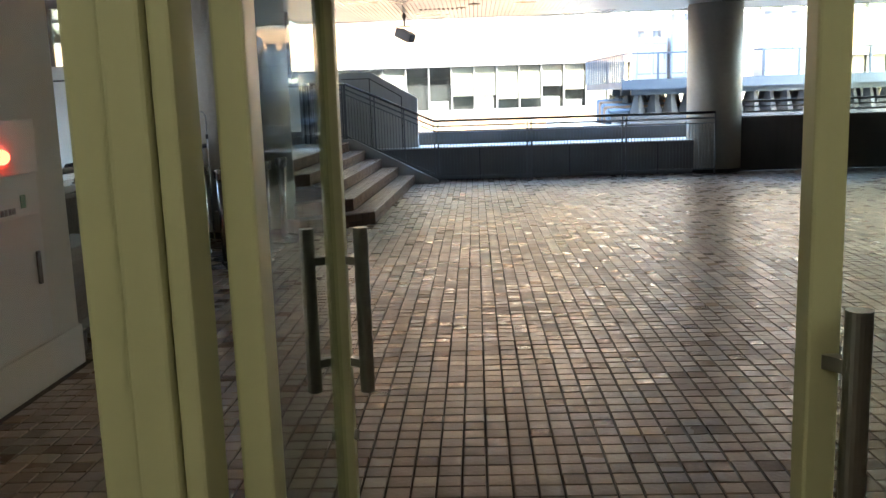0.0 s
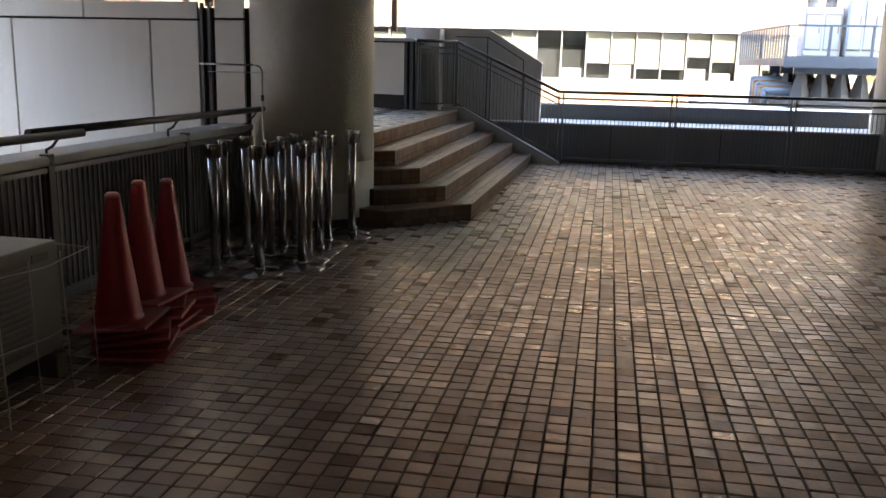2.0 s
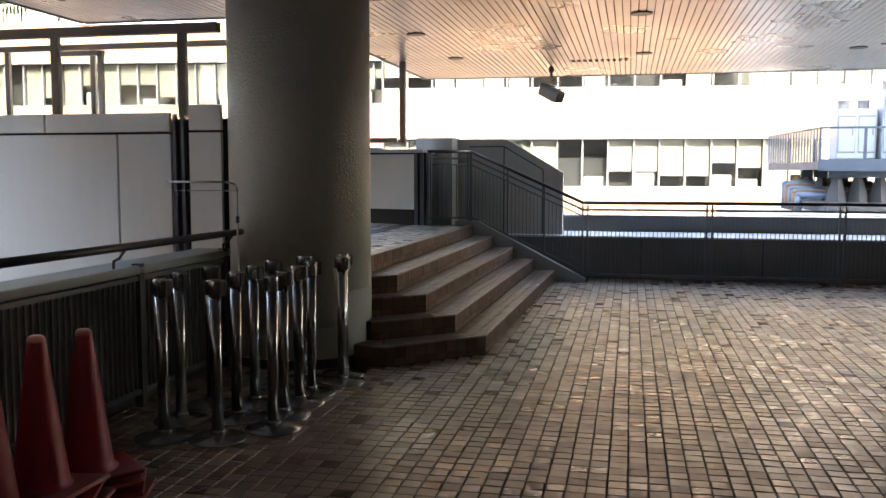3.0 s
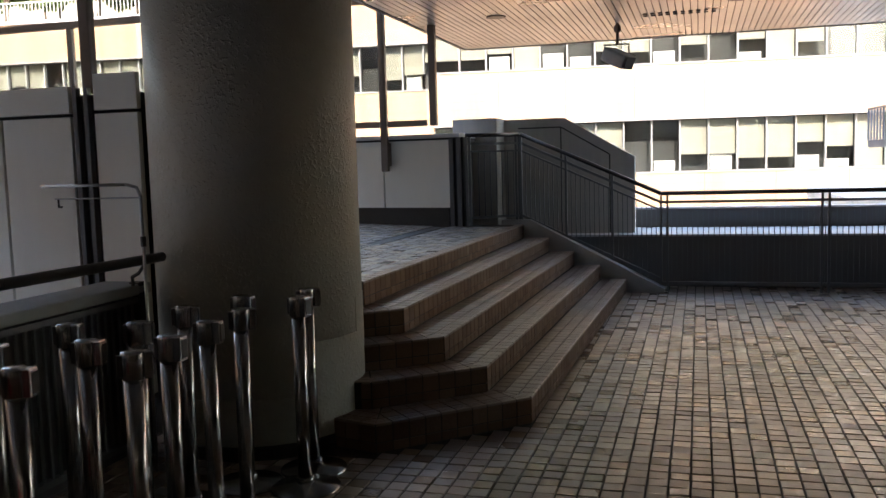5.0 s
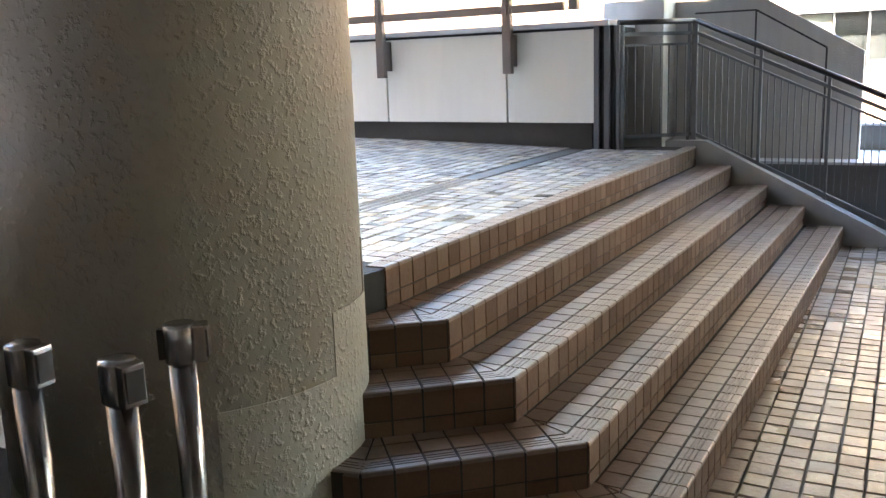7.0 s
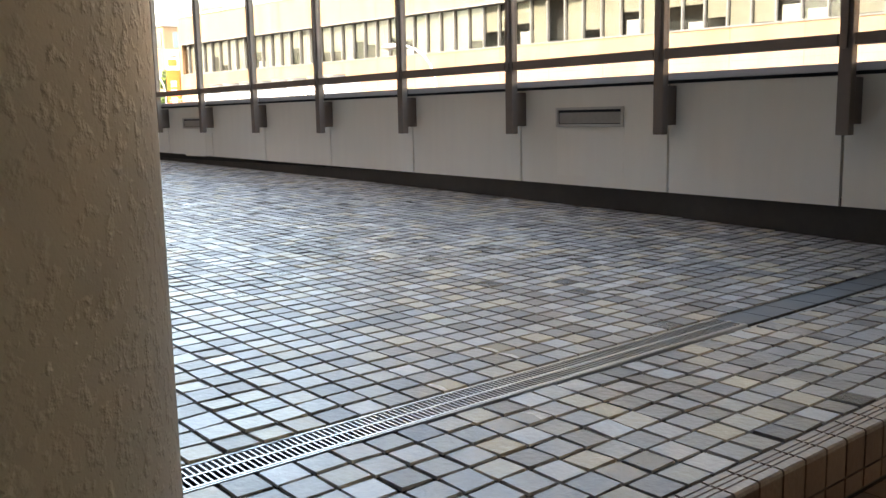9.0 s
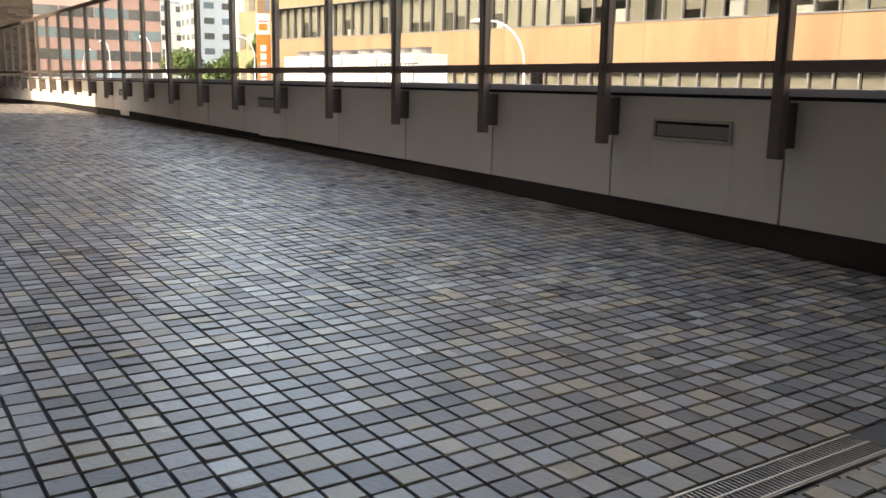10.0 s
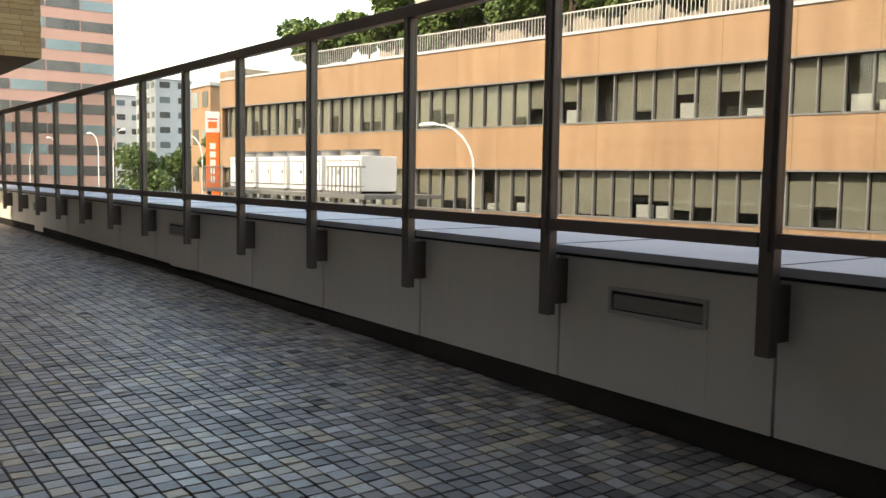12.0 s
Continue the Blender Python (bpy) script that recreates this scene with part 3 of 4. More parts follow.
bm = slab_xz([(-2.74, 0.62), (-2.74, 2.07), (-1.98, 2.07), (-1.12, 1.56), (-1.12, 0.62)], 17.00, 17.16)
sw = setting("wall_slope", bm, M_conc, "sloping concrete stair parapet", "wall")
part("joint", beam((-2.56, 16.998, 1.955), (-2.02, 16.998, 1.955), 0.006, 0.016), M_rail, sw)
part("joint", beam((-2.02, 16.998, 1.955), (-1.42, 16.998, 1.60), 0.006, 0.016), M_rail, sw)
for x, z in ((-2.02, 1.955), (-1.42, 1.60)):
    part("joint", box(x - 0.008, x + 0.008, 16.995, 17.001, 0.63, z), M_rail, sw)
setting("pier", box(-3.30, -2.74, 16.55, 17.1, 0, 2.08, 0.012), M_conc, "square concrete pier beside the gate", "pier")


def railing_run(name, label, p, q, posts, top0, top1, gap=0.058):
    """A steel railing from p to q (plan and floor height): posts, two top rails, a foot rail and upright bars."""
    r = thing(name, label, "railing")
    p, q = Vector(p), Vector(q)
    d = q - p
    for f in posts:
        c = p + d * f
        part("post", box(c.x - 0.013, c.x + 0.013, c.y - 0.018, c.y + 0.018, c.z, c.z + top0 + (top1 - top0) * f - 0.02, 0.003), M_rail_g, r)
    a, b = p + Vector((0, 0, top0)), q + Vector((0, 0, top1))
    part("handrail", rod(a, b, 0.024, seg=16), M_rail, r, "dark round handrail", smooth=True)
    part("mid_rail", beam(a - Vector((0, 0, 0.10)), b - Vector((0, 0, 0.10)), 0.03, 0.03), M_rail_g, r)
    part("mid_rail", beam(a - Vector((0, 0, 0.19)), b - Vector((0, 0, 0.19)), 0.03, 0.02), M_rail_g, r)
    part("foot_rail", beam(p + Vector((0, 0, 0.10)), q + Vector((0, 0, 0.10)), 0.03, 0.03), M_rail_g, r)
    n = int(d.length / gap)
    for k in range(1, n):
        c = p + d * (k / n)
        t = top0 + (top1 - top0) * k / n
        part("bar", box(c.x - 0.0045, c.x + 0.0045, c.y - 0.0045, c.y + 0.0045, c.z + 0.10, c.z + t - 0.19), M_rail_g, r)
    return r


RY = STEP_Y1 + 0.12
railing_run("railing", "grey steel railing with upright bars along the plaza's edge", (-0.78, RY, 0), (4.35, RY, 0), (0, 0.014, 0.334, 0.348, 0.672, 0.686, 1.0), 1.13, 1.13)
railing_run("stair_railing", "grey steel railing sloping down beside the steps", (-2.40, RY, LAND), (-0.78, RY, 0.04), (0.0, 0.33, 0.66), 1.06, 1.09)
g = railing_run("gate", "low grey steel gate at the head of the steps", (-2.95, 15.86, LAND), (-2.42, RY, LAND), (0.0, 0.06, 0.94, 1.0), 1.06, 1.06, 0.075)
railing_run("railing", "dark steel rail on the concrete parapet", (4.95, 16.97, 1.0), (15.2, 16.97, 1.0), (0.0, 0.2, 0.4, 0.6, 0.8), 0.30, 0.30, 30)


# ---- low ribbed wall and handrail in front of the stanchions ----
setting("wall_low", box(-3.50, -3.34, 5.23, 10.06, 0, 0.88, 0.01), M_conc_d, "low dark concrete wall", "wall")
setting("coping_low", box(-3.52, -3.23, 5.23, 10.06, 0.88, 0.94, 0.012), M_kerb, "pale concrete coping on the low wall", "coping")


def ribbed_rail():
    r = thing("wall_railing", "dark steel bar railing with a round handrail on the low wall", "railing")
    x = -3.26
    n = 84
    for k in range(n):
        y = 5.35 + (9.98 - 5.35) * k / (n - 1)
        part("bar", box(x - 0.007, x + 0.007, y - 0.007, y + 0.007, 0.12, 0.84), M_steel, r)
    part("foot_rail", box(x - 0.02, x + 0.02, 5.3, 10.03, 0.09, 0.12), M_steel, r)
    part("top_rail", box(x - 0.02, x + 0.02, 5.3, 10.03, 0.84, 0.87), M_steel, r)
    for y in (5.35, 7.0, 8.75, 9.98):
        part("post", box(x - 0.03, x + 0.03, y - 0.03, y + 0.03, 0, 0.95, 0.005), M_rail, r)
    part("handrail", rod((-3.23, 6.80, 1.085), (-3.11, 10.0, 1.082), 0.026, seg=18), M_rail, r, "dark round handrail", smooth=True)
    part("handrail", rod((-3.28, 5.25, 1.06), (-3.18, 7.25, 1.06), 0.026, seg=18), M_rail, r, "dark round handrail", smooth=True)
    for y, z in ((5.9, 1.06), (7.05, 1.06), (8.45, 1.083), (9.85, 1.082)):
        x = -3.27 + 0.036 * (y - 5.5)
        part("bracket", pipe([(x - 0.08, y, 0.945), (x - 0.08, y, z - 0.09), (x - 0.04, y, z - 0.07), (x, y, z - 0.02)], 0.009), M_rail, r)
    for z in (0.50, 0.70, 0.92):
        part("return_rail", rod((-3.26, 5.32, z), (-2.62, 5.16, z), 0.014, seg=10), M_rail, r, smooth=True)
    part("post", box(-2.66, -2.61, 5.14, 5.19, 0, 0.95, 0.005), M_rail, r)
    return r


ribbed_rail()


# ---- panel walls ----
def panel(name, x0, x1, y, z0, z1, parent, material=M_white):
    return part(name, box(x0 + 0.010, x1 - 0.010, y, y + 0.04, z0, z1, 0.004), material, parent)


near_wall = setting("wall_south", box(-16.0, -3.37, 10.34, 10.46, 0, 1.99), M_black, "white panelled parapet with black joints", "wall")
edges = [-3.86, -4.36, -5.83, -7.30, -8.77, -10.24, -11.71]
for a, b in zip(edges[1:], edges):
    panel("panel", a, b, 10.30, 0.25, 1.865, near_wall)
for a, b in ((-5.04, -3.86), (-6.51, -5.04), (-7.98, -6.51), (-9.45, -7.98), (-10.92, -9.45)):
    panel("panel", a, b, 10.29, 1.885, 2.04, near_wall)
panel("panel", -3.70, -3.395, 10.28, 0.25, 1.875, near_wall)
panel("panel", -3.70, -3.395, 10.28, 1.895, 2.10, near_wall)
for x in (-3.84, -3.765):
    panel("strip", x - 0.014, x + 0.036, 10.29, 0.25, 2.03, near_wall, M_steel)
s = thing("glazed_screen", "tall glazed screen with brown posts on the panelled parapet", "screen")
for x in (-3.79, -4.98, -6.45, -7.92, -9.39):
    part("post", box(x - 0.034, x + 0.034, 10.36, 10.42, 2.0, 2.72, 0.005), M_brown_al, s)
part("top_rail", box(-12, -3.46, 10.35, 10.43, 2.70, 2.78, 0.004), M_brown_al, s)
part("mullion", box(-4.57, -4.53, 10.37, 10.41, 2.045, 2.57), M_vent, s)
part("rail", box(-4.93, -4.52, 10.37, 10.41, 2.54, 2.58), M_vent, s)
p = part("pane", box(-12, -3.46, 10.387, 10.393, 2.045, 2.70), M_glass_g, s)
p.visible_shadow = False

parapet = setting("wall_parapet", box(WEST, -3.16, WALL_Y + 0.05, WALL_Y + 0.90, 0.6, 1.80), M_black, "white panelled parapet along the landing, black recessed foot", "wall")
px = [-3.13, POST_X[0] - 0.11] + [x - 0.07 for x in POST_X[1:]] + [WEST]
for a, b in zip(px[1:], px):
    # the panels' feet follow the fall of the landing
    za, zb = (1.072 + 0.0125 * max(min(-6.6 - x, 13.0), -9.0) - 0.012 * max(0, -27.0 - x) for x in (a, b))
    part("panel", slab_xz([(a + 0.009, za), (b - 0.009, zb), (b - 0.009, 1.815), (a + 0.009, 1.815)], WALL_Y, WALL_Y + 0.04), M_white, parapet)
part("skirting", box(WEST, -3.17, WALL_Y + 0.02, WALL_Y + 0.05, 0.7, 1.085), M_kick, parapet)
for x in (-3.12, -3.03):
    part("strip", box(x - 0.022, x + 0.022, WALL_Y - 0.01, WALL_Y + 0.25, LAND, 1.84), M_steel, parapet)
part("end", box(-3.15, -2.98, WALL_Y + 0.03, WALL_Y + 0.25, LAND - 0.1, 1.84), M_black, parapet)
cop = setting("coping_parapet", box(WEST, -3.0, WALL_Y - 0.05, WALL_Y + 0.95, 1.838, 1.885, 0.004), M_cap, "pale metal coping on the parapet", "coping")
part("groove", box(WEST, -3.0, WALL_Y + 0.012, WALL_Y + 0.93, 1.80, 1.838), M_black, cop)
for k, x in enumerate(POST_X):
    part("joint", box(x - 0.074, x - 0.066, WALL_Y - 0.052, WALL_Y + 0.952, 1.836, 1.888), M_rail, cop)


def wall_vent(x):
    v = thing("wall_vent", "slim grey louvred vent set in the white parapet panel", "vent", pose(x, WALL_Y, 0), "parapet vents")
    w, z0, z1 = 0.335, 1.52, 1.67
    for n, b in (("frame", (-w, w, -0.020, 0.0, z1 - 0.02, z1)), ("frame", (-w, w, -0.020, 0.0, z0, z0 + 0.02)),
                 ("frame", (-w, -w + 0.02, -0.020, 0.0, z0 + 0.02, z1 - 0.02)), ("frame", (w - 0.02, w, -0.020, 0.0, z0 + 0.02, z1 - 0.02))):
        part(n, box(*b, 0.002), M_vent, v)
    # black shows as the gap round the plate, wider on top for its shadow
    part("shadow_backing", box(-w + 0.02, w - 0.02, -0.003, 0.0, z0 + 0.02, z1 - 0.02), M_black, v)
    part("plate", box(-w + 0.030, w - 0.030, -0.006, -0.003, z0 + 0.026, z1 - 0.040), M_vent_d, v)
    for k in range(3):
        z = z0 + 0.040 + 0.027 * k
        part("louvre", beam((-w + 0.032, -0.008, z), (w - 0.032, -0.008, z), 0.010, 0.006), M_vent_d, v)
    # the hatch below the vent
    part("hatch", box(-w, w, -0.0025, 0.0, 1.14, z0 - 0.004), M_white, v, "flush white hatch")
    return v


v0 = wall_vent((POST_X[1] + POST_X[2]) / 2 - 0.06)
for k in (6, 11):
    copy_thing(v0, pose((POST_X[k] + POST_X[k + 1]) / 2 + 0.1, WALL_Y, 0))


def screen():
    s = thing("glass_screen", "glass wind screen with dark bronze posts along the parapet", "glass screen")
    z0, z1, y = 1.99, 3.40, 15.66
    for k, x in enumerate(POST_X[:1] + POST_X[1:]):
        p = part("post", box(x - 0.075, x + 0.005, y - 0.032, y + 0.032, 1.468, z1 + 0.02, 0.006), M_brown_al, s)
        part("rib", box(x - 0.05, x - 0.02, y - 0.050, y - 0.032, 1.96, z1), M_brown_al, s)
        part("bracket", box(x - 0.06, x - 0.005, y + 0.032, WALL_Y, 1.53, 1.80, 0.004), M_brown_al, s)
    xs = [-2.9 - 0.37] + POST_X
    for a, b in zip(xs[1:], xs):
        part("bottom_rail", box(a + 0.015, b - 0.085, y - 0.03, y + 0.03, 1.975, 2.045, 0.004), M_brown_al, s)
        p = part("pane", box(a + 0.013, b - 0.083, y - 0.004, y + 0.004, 2.04, z1 - 0.02), M_glass_g, s)
        p.visible_shadow = False
    part("post", box(xs[0] - 0.04, xs[0] + 0.04, y - 0.04, y + 0.04, 1.975, z1 + 0.02, 0.006), M_brown_al, s)
    part("top_rail", box(POST_X[-1], xs[0], y - 0.04, y + 0.04, z1, z1 + 0.085, 0.005), M_brown_al, s)
    return s


screen()


# ---- drain ----
def drain():
    d = thing("drain_grating", "stainless slot drain grating let into the landing", "drain")
    x0, x1, y0, y1, z = -3.355, -3.215, 10.8, 13.6, LAND + 0.009
    part("channel", box(x0, x1, y0, WALL_Y, z - 0.09, z - 0.03), M_black, d)
    for x in (x0 + 0.006, (x0 + x1) / 2, x1 - 0.006):
        part("bearer", box(x - 0.004, x + 0.004, y0, y1, z - 0.03, z + 0.002), M_inox, d)
    part("frame_edge", box(x1 + 0.0005, x1 + 0.005, y0, y1, z - 0.03, z + 0.001), M_inox, d)
    for k in range(1, 50):
        y = y0 + 0.05 + 0.1 * k
        w = 0.003 + 0.0118 * (y - STEP_Y0[4])
        if w > 0.012 and y < WALL_Y:
            part("cut_tile", box(x1 + 0.008, x1 + 0.008 + w, y - 0.046, y + 0.046, z - 0.03, z - 0.010, 0.001), M_slate_o, d)
    n = int((y1 - y0) / 0.0165)
    bm = bmesh.new()
    for k in range(n):
        y = y0 + (k + 0.5) * (y1 - y0) / n
        box(x0 + 0.012, x1 - 0.012, y - 0.0022, y + 0.0022, z - 0.025, z + 0.001, 0, bm)
    tagged(part("slats", bm, M_inox, d), kind="stuff")
    for k in range(12):
        y = y1 + 0.06 + k * 0.18
        if y < WALL_Y - 0.1:
            part("cover", box(x0, x1, y - 0.055, y + 0.12, z - 0.03, z - 0.002, 0.002), M_kick, d)
    return d


drain()


# ---- stanchions ----
def stanchion():
    s = thing("stanchion", "chrome queue post with a round base", "queue post", None, "queue posts by the column")
    part("base", lathe([(0.17, 0.0), (0.17, 0.006), (0.165, 0.012), (0.06, 0.022), (0.045, 0.032), (0.03, 0.036)], 40), M_chrome, s, smooth=True)
    part("pole", lathe([(0.033, 0.03), (0.033, 0.86)], 28), M_chrome, s, smooth=True)
    part("collar", lathe([(0.044, 0.032), (0.044, 0.055), (0.034, 0.06)], 28), M_chrome, s, smooth=True)
    part("head", lathe([(0.034, 0.835), (0.0395, 0.84), (0.0395, 0.925), (0.037, 0.932), (0.010, 0.934)], 32), M_chrome, s, smooth=True)
    part("belt_slot", box(0.034, 0.064, -0.026, 0.026, 0.838, 0.930, 0.004), M_chrome, s, "boxy belt slot on the head")
    part("belt_end", box(0.064, 0.068, -0.020, 0.020, 0.850, 0.918, 0.001), M_rail, s)
    part("clip", box(-0.052, -0.036, -0.012, 0.012, 0.846, 0.922, 0.002), M_rail, s)
    return s


SPOTS = [(-2.75, 8.14), (-2.83, 8.49), (-2.82, 8.88), (-2.43, 8.18), (-2.51, 8.60), (-2.55, 8.96), (-2.20, 8.44), (-2.25, 8.73), (-2.59, 9.36), (-2.26, 9.03),
         (-2.28, 9.31), (-2.48, 9.68), (-2.18, 9.69), (-2.25, 9.94)]
st = stanchion()
st.matrix_basis = pose(*SPOTS[0], 0, 0, 0, 12)
for k, (x, y) in enumerate(SPOTS[1:]):
    copy_thing(st, pose(x, y, 0, random.uniform(-0.6, 0.6), random.uniform(-0.6, 0.6), 15 + random.uniform(-28, 28)))


# ---- cones, stacked ----
def cone_stack(x, y, turn, bases):
    c = thing("traffic_cone", "stack of faded red plastic traffic cones with scuffed square bases", "traffic cone", pose(x, y, 0, 0, 0, turn), "cones by the railing")
    h = 0.035 * bases
    part("cone", lathe([(0.140, h - 0.006), (0.138, h + 0.012), (0.120, h + 0.018), (0.116, h + 0.05), (0.044, h + 0.60), (0.037, h + 0.650), (0.026, h + 0.668)], 32), M_cone, c, smooth=True)
    part("tip", lathe([(0.0385, h + 0.645), (0.037, h + 0.658), (0.024, h + 0.672), (0.008, h + 0.674)], 24), M_cone_glint, c, smooth=True)
    for k in range(bases):
        z, off = 0.035 * k, 0.022 * (bases - k)
        b = box(-0.19 + off, 0.19 + off, -0.19, 0.19, z + 0.004, z + 0.024, 0.008)
        bmesh.ops.rotate(b, verts=b.verts, cent=(0, 0, z), matrix=Matrix.Rotation(radians(9 * ((k * 5) % 4 - 1.5)), 3, "Z"))
        bmesh.ops.rotate(b, verts=b.verts, cent=(-0.19, 0, z), matrix=Matrix.Rotation(radians(-1.2 * k), 3, "Y"))
        part("base", b, M_scuff if k % 2 == 0 else M_cone, c, "scuffed pale square base" if k % 2 == 0 else "")
        if k < bases - 1:
            part("rim", lathe([(0.15, z + 0.018), (0.14, z + 0.04)], 28), M_cone, c, smooth=True)
    return c


cone_stack(-2.475, 6.38, 22, 5)
cone_stack(-2.585, 6.83, 10, 5)
cone_stack(-2.605, 7.19, 33, 4)


# ---- condenser unit on a stand, roped off ----
def condenser():
    c = thing("outdoor_unit", "beige air conditioner outdoor unit on a low stand", "outdoor unit", pose(-2.74, 5.65, 0))
    part("casing", box(-0.16, 0.16, -0.40, 0.40, 0.12, 0.66, 0.012), M_ac, c)
    grille = part("grille", box(0.158, 0.168, -0.38, 0.16, 0.17, 0.61, 0.003), M_rail, c, "dark inset grille panel")
    for k in range(14):
        part("slat", box(0.166, 0.174, -0.37, 0.15, 0.185 + 0.03 * k, 0.195 + 0.03 * k), M_ac, grille)
    part("badge", box(0.160, 0.164, 0.20, 0.32, 0.58, 0.62), M_rail, c)
    for y in (-0.32, 0.32):
        part("foot", box(-0.2, 0.2, y - 0.04, y + 0.04, 0.0, 0.12, 0.005), M_conc_d, c)
    return c


condenser()
rope = thing("wire_guard", "thin bent wire guard frame around the outdoor unit", "wire guard")
for z in (0.06, 0.30, 0.62):
    part("wire", pipe([(-2.40, 5.32, z + 0.02), (-2.41, 5.70, z - 0.01), (-2.42, 6.06, z + 0.01), (-2.90, 6.12, z + 0.01)], 0.0035, 6), M_vent_d, rope)
for x, y in ((-2.39, 5.35), (-2.40, 5.58), (-2.41, 5.82), (-2.42, 6.05), (-2.64, 6.09), (-2.86, 6.12)):
    part("upright", rod((x + 0.02, y, 0.0), (x, y, 0.66), 0.0035, seg=6), M_vent_d, rope)

# a light steel stand with a hooked arm beside the column
r = thing("sign_stand", "thin bent steel pole stand beside the column", "stand")
part("pole", pipe([(-2.98, 9.66, 0.03), (-2.98, 9.66, 1.42), (-3.00, 9.66, 1.46), (-3.06, 9.66, 1.475), (-3.56, 9.66, 1.475)], 0.008, 8), M_inox, r, smooth=True)
part("arm", rod((-2.99, 9.66, 1.41), (-3.48, 9.66, 1.41), 0.004, seg=6), M_inox, r)
part("hook", pipe([(-3.46, 9.66, 1.41), (-3.46, 9.66, 1.37), (-3.44, 9.66, 1.37)], 0.005, 6), M_rail, r)
part("clamp", rod((-2.98, 9.66, 1.17), (-2.98, 9.66, 1.22), 0.014, seg=10), M_rail, r)
part("base", lathe([(0.14, 0.0), (0.14, 0.02), (0.03, 0.035)], 28), M_rail, r, smooth=True)


# ---- ceiling ----
def ceiling():
    """Aluminium slats along y over the plaza, joined in one mesh, under a board coloured dark as a shaded void."""
    cells = [(-3.45, 15.4, 1.25, 17.9), (-5.75, -3.45, 1.25, 11.9)]
    bm = bmesh.new()
    for x0, x1, y0, y1 in cells:
        n = int((x1 - x0) / 0.075)
        for k in range(n):
            c = x0 + (k + 0.5) * (x1 - x0) / n
            box(c - 0.0325, c + 0.0325, y0, y1, CEIL, CEIL + 0.014, 0, bm)
    setting("ceiling", bm, M_ceil, "slatted pale metal ceiling", "ceiling")
    # solid board over the slats, its dark colour standing for the void's shade
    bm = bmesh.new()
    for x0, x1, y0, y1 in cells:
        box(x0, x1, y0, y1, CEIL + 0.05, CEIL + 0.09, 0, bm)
    setting("dark_ceiling_board", bm, M_ceil_b, "dark board above the slats, coloured as the shaded void", "ceiling")
    bm = bmesh.new()
    for a, b in (((-3.45, 17.92), (15.4, 17.92)), ((-3.47, 11.9), (-3.47, 17.9)), ((-5.72, 1.3), (-5.72, 11.9)), ((-5.7, 11.92), (-3.45, 11.92))):
        beam((*a, CEIL + 0.06), (*b, CEIL + 0.06), 0.04, 0.14, bm)
    setting("trim", bm, M_steel, "pale metal edge of the ceiling", "trim")


ceiling()


def downlight(x, y):
    d = thing("downlight", "round recessed downlight, unlit, in the slatted ceiling", "downlight", pose(x, y, CEIL), "ceiling downlights")
    part("ring", lathe([(0.08, 0.004), (0.105, 0.004), (0.105, -0.012), (0.08, -0.012)], 28), M_rail, d)
    part("can", lathe([(0.08, 0.04), (0.08, -0.004), (0.07, -0.006)], 28), M_black, d)
    return d


d0 = downlight(-2.5, 13.3)
for x, y in ((-2.46, 15.4), (0.02, 15.4), (-0.04, 12.5), (2.6, 15.4), (2.6, 12.5), (5.2, 13.5), (-2.5, 10.6), (0.0, 9.6)):
    copy_thing(d0, pose(x, y, CEIL))
v = thing("ceiling_grille", "narrow slotted air grille in the ceiling", "grille", pose(-0.55, 15.95, CEIL))
for k in range(2):
    for i in range(10):
        part("slot", box(-0.40 + 0.08 * i, -0.355 + 0.08 * i, 0.14 * k - 0.02, 0.14 * k + 0.02, -0.008, 0.002), M_black, v)


def floodlight(x, y):
    """A box floodlight on a drop pole."""
    f = thing("floodlight", "boxy floodlight hanging on a pole from the ceiling", "floodlight", pose(x, y, 0))
    part("pole", rod((0, 0, 2.86), (0, 0, CEIL + 0.02), 0.018), M_brown_al, f)
    part("collar", lathe([(0.035, 3.0), (0.04, 3.02), (0.04, 3.06), (0.03, 3.08)], 16), M_brown_al, f)
    part("yoke", pipe([(-0.15, 0, 2.72), (-0.15, 0, 2.86), (0.13, 0, 2.86), (0.13, 0, 2.72)], 0.010, 6), M_brown_al, f)
    b = box(-0.105, 0.105, -0.20, 0.15, -0.085, 0.085, 0.035)
    h = part("housing", b, M_vent_d, f, at=pose(-0.01, 0, 2.71, 24, 0, 55))
    part("lens", box(-0.075, 0.075, -0.208, -0.201, -0.068, 0.068), M_black, h)
    return f


floodlight(-1.27, 16.5)

# open court beside the entrance, behind the low wall; unseen, pale to bounce light
setting("wall_court", box(-14.2, -14.0, -14.0, 10.0, 0, CEIL + 0.6), M_kerb, "unseen pale wall across the court, added to bounce light", "wall")
setting("wall_court_south", box(-14.0, -3.0, -4.2, -4.0, 0, 9.0), M_kerb, "unseen pale wall closing the court, added to shape its light", "wall")
setting("floor_court", prism([(-14.0, -4.0), (-3.9, -4.0), (-3.9, 10.28), (-14.0, 10.28)], -0.03, -0.004), M_kerb, "unseen pale court floor, added to bounce light", "floor")
# unseen building mass over and behind the plaza, sized to shade it
setting("upper_shade_mass", box(-7.15, 16.0, -14.0, 9.6, CEIL + 0.6, 22.0), M_brick, "unseen mass above the plaza, sized to shade it", "building")
setting("front_shade_mass", box(-14.0, -5.9, 9.6, 10.2, CEIL + 0.6, 22.0), M_brick, "unseen mass above the panelled parapet, added to shield the landing from light", "building")
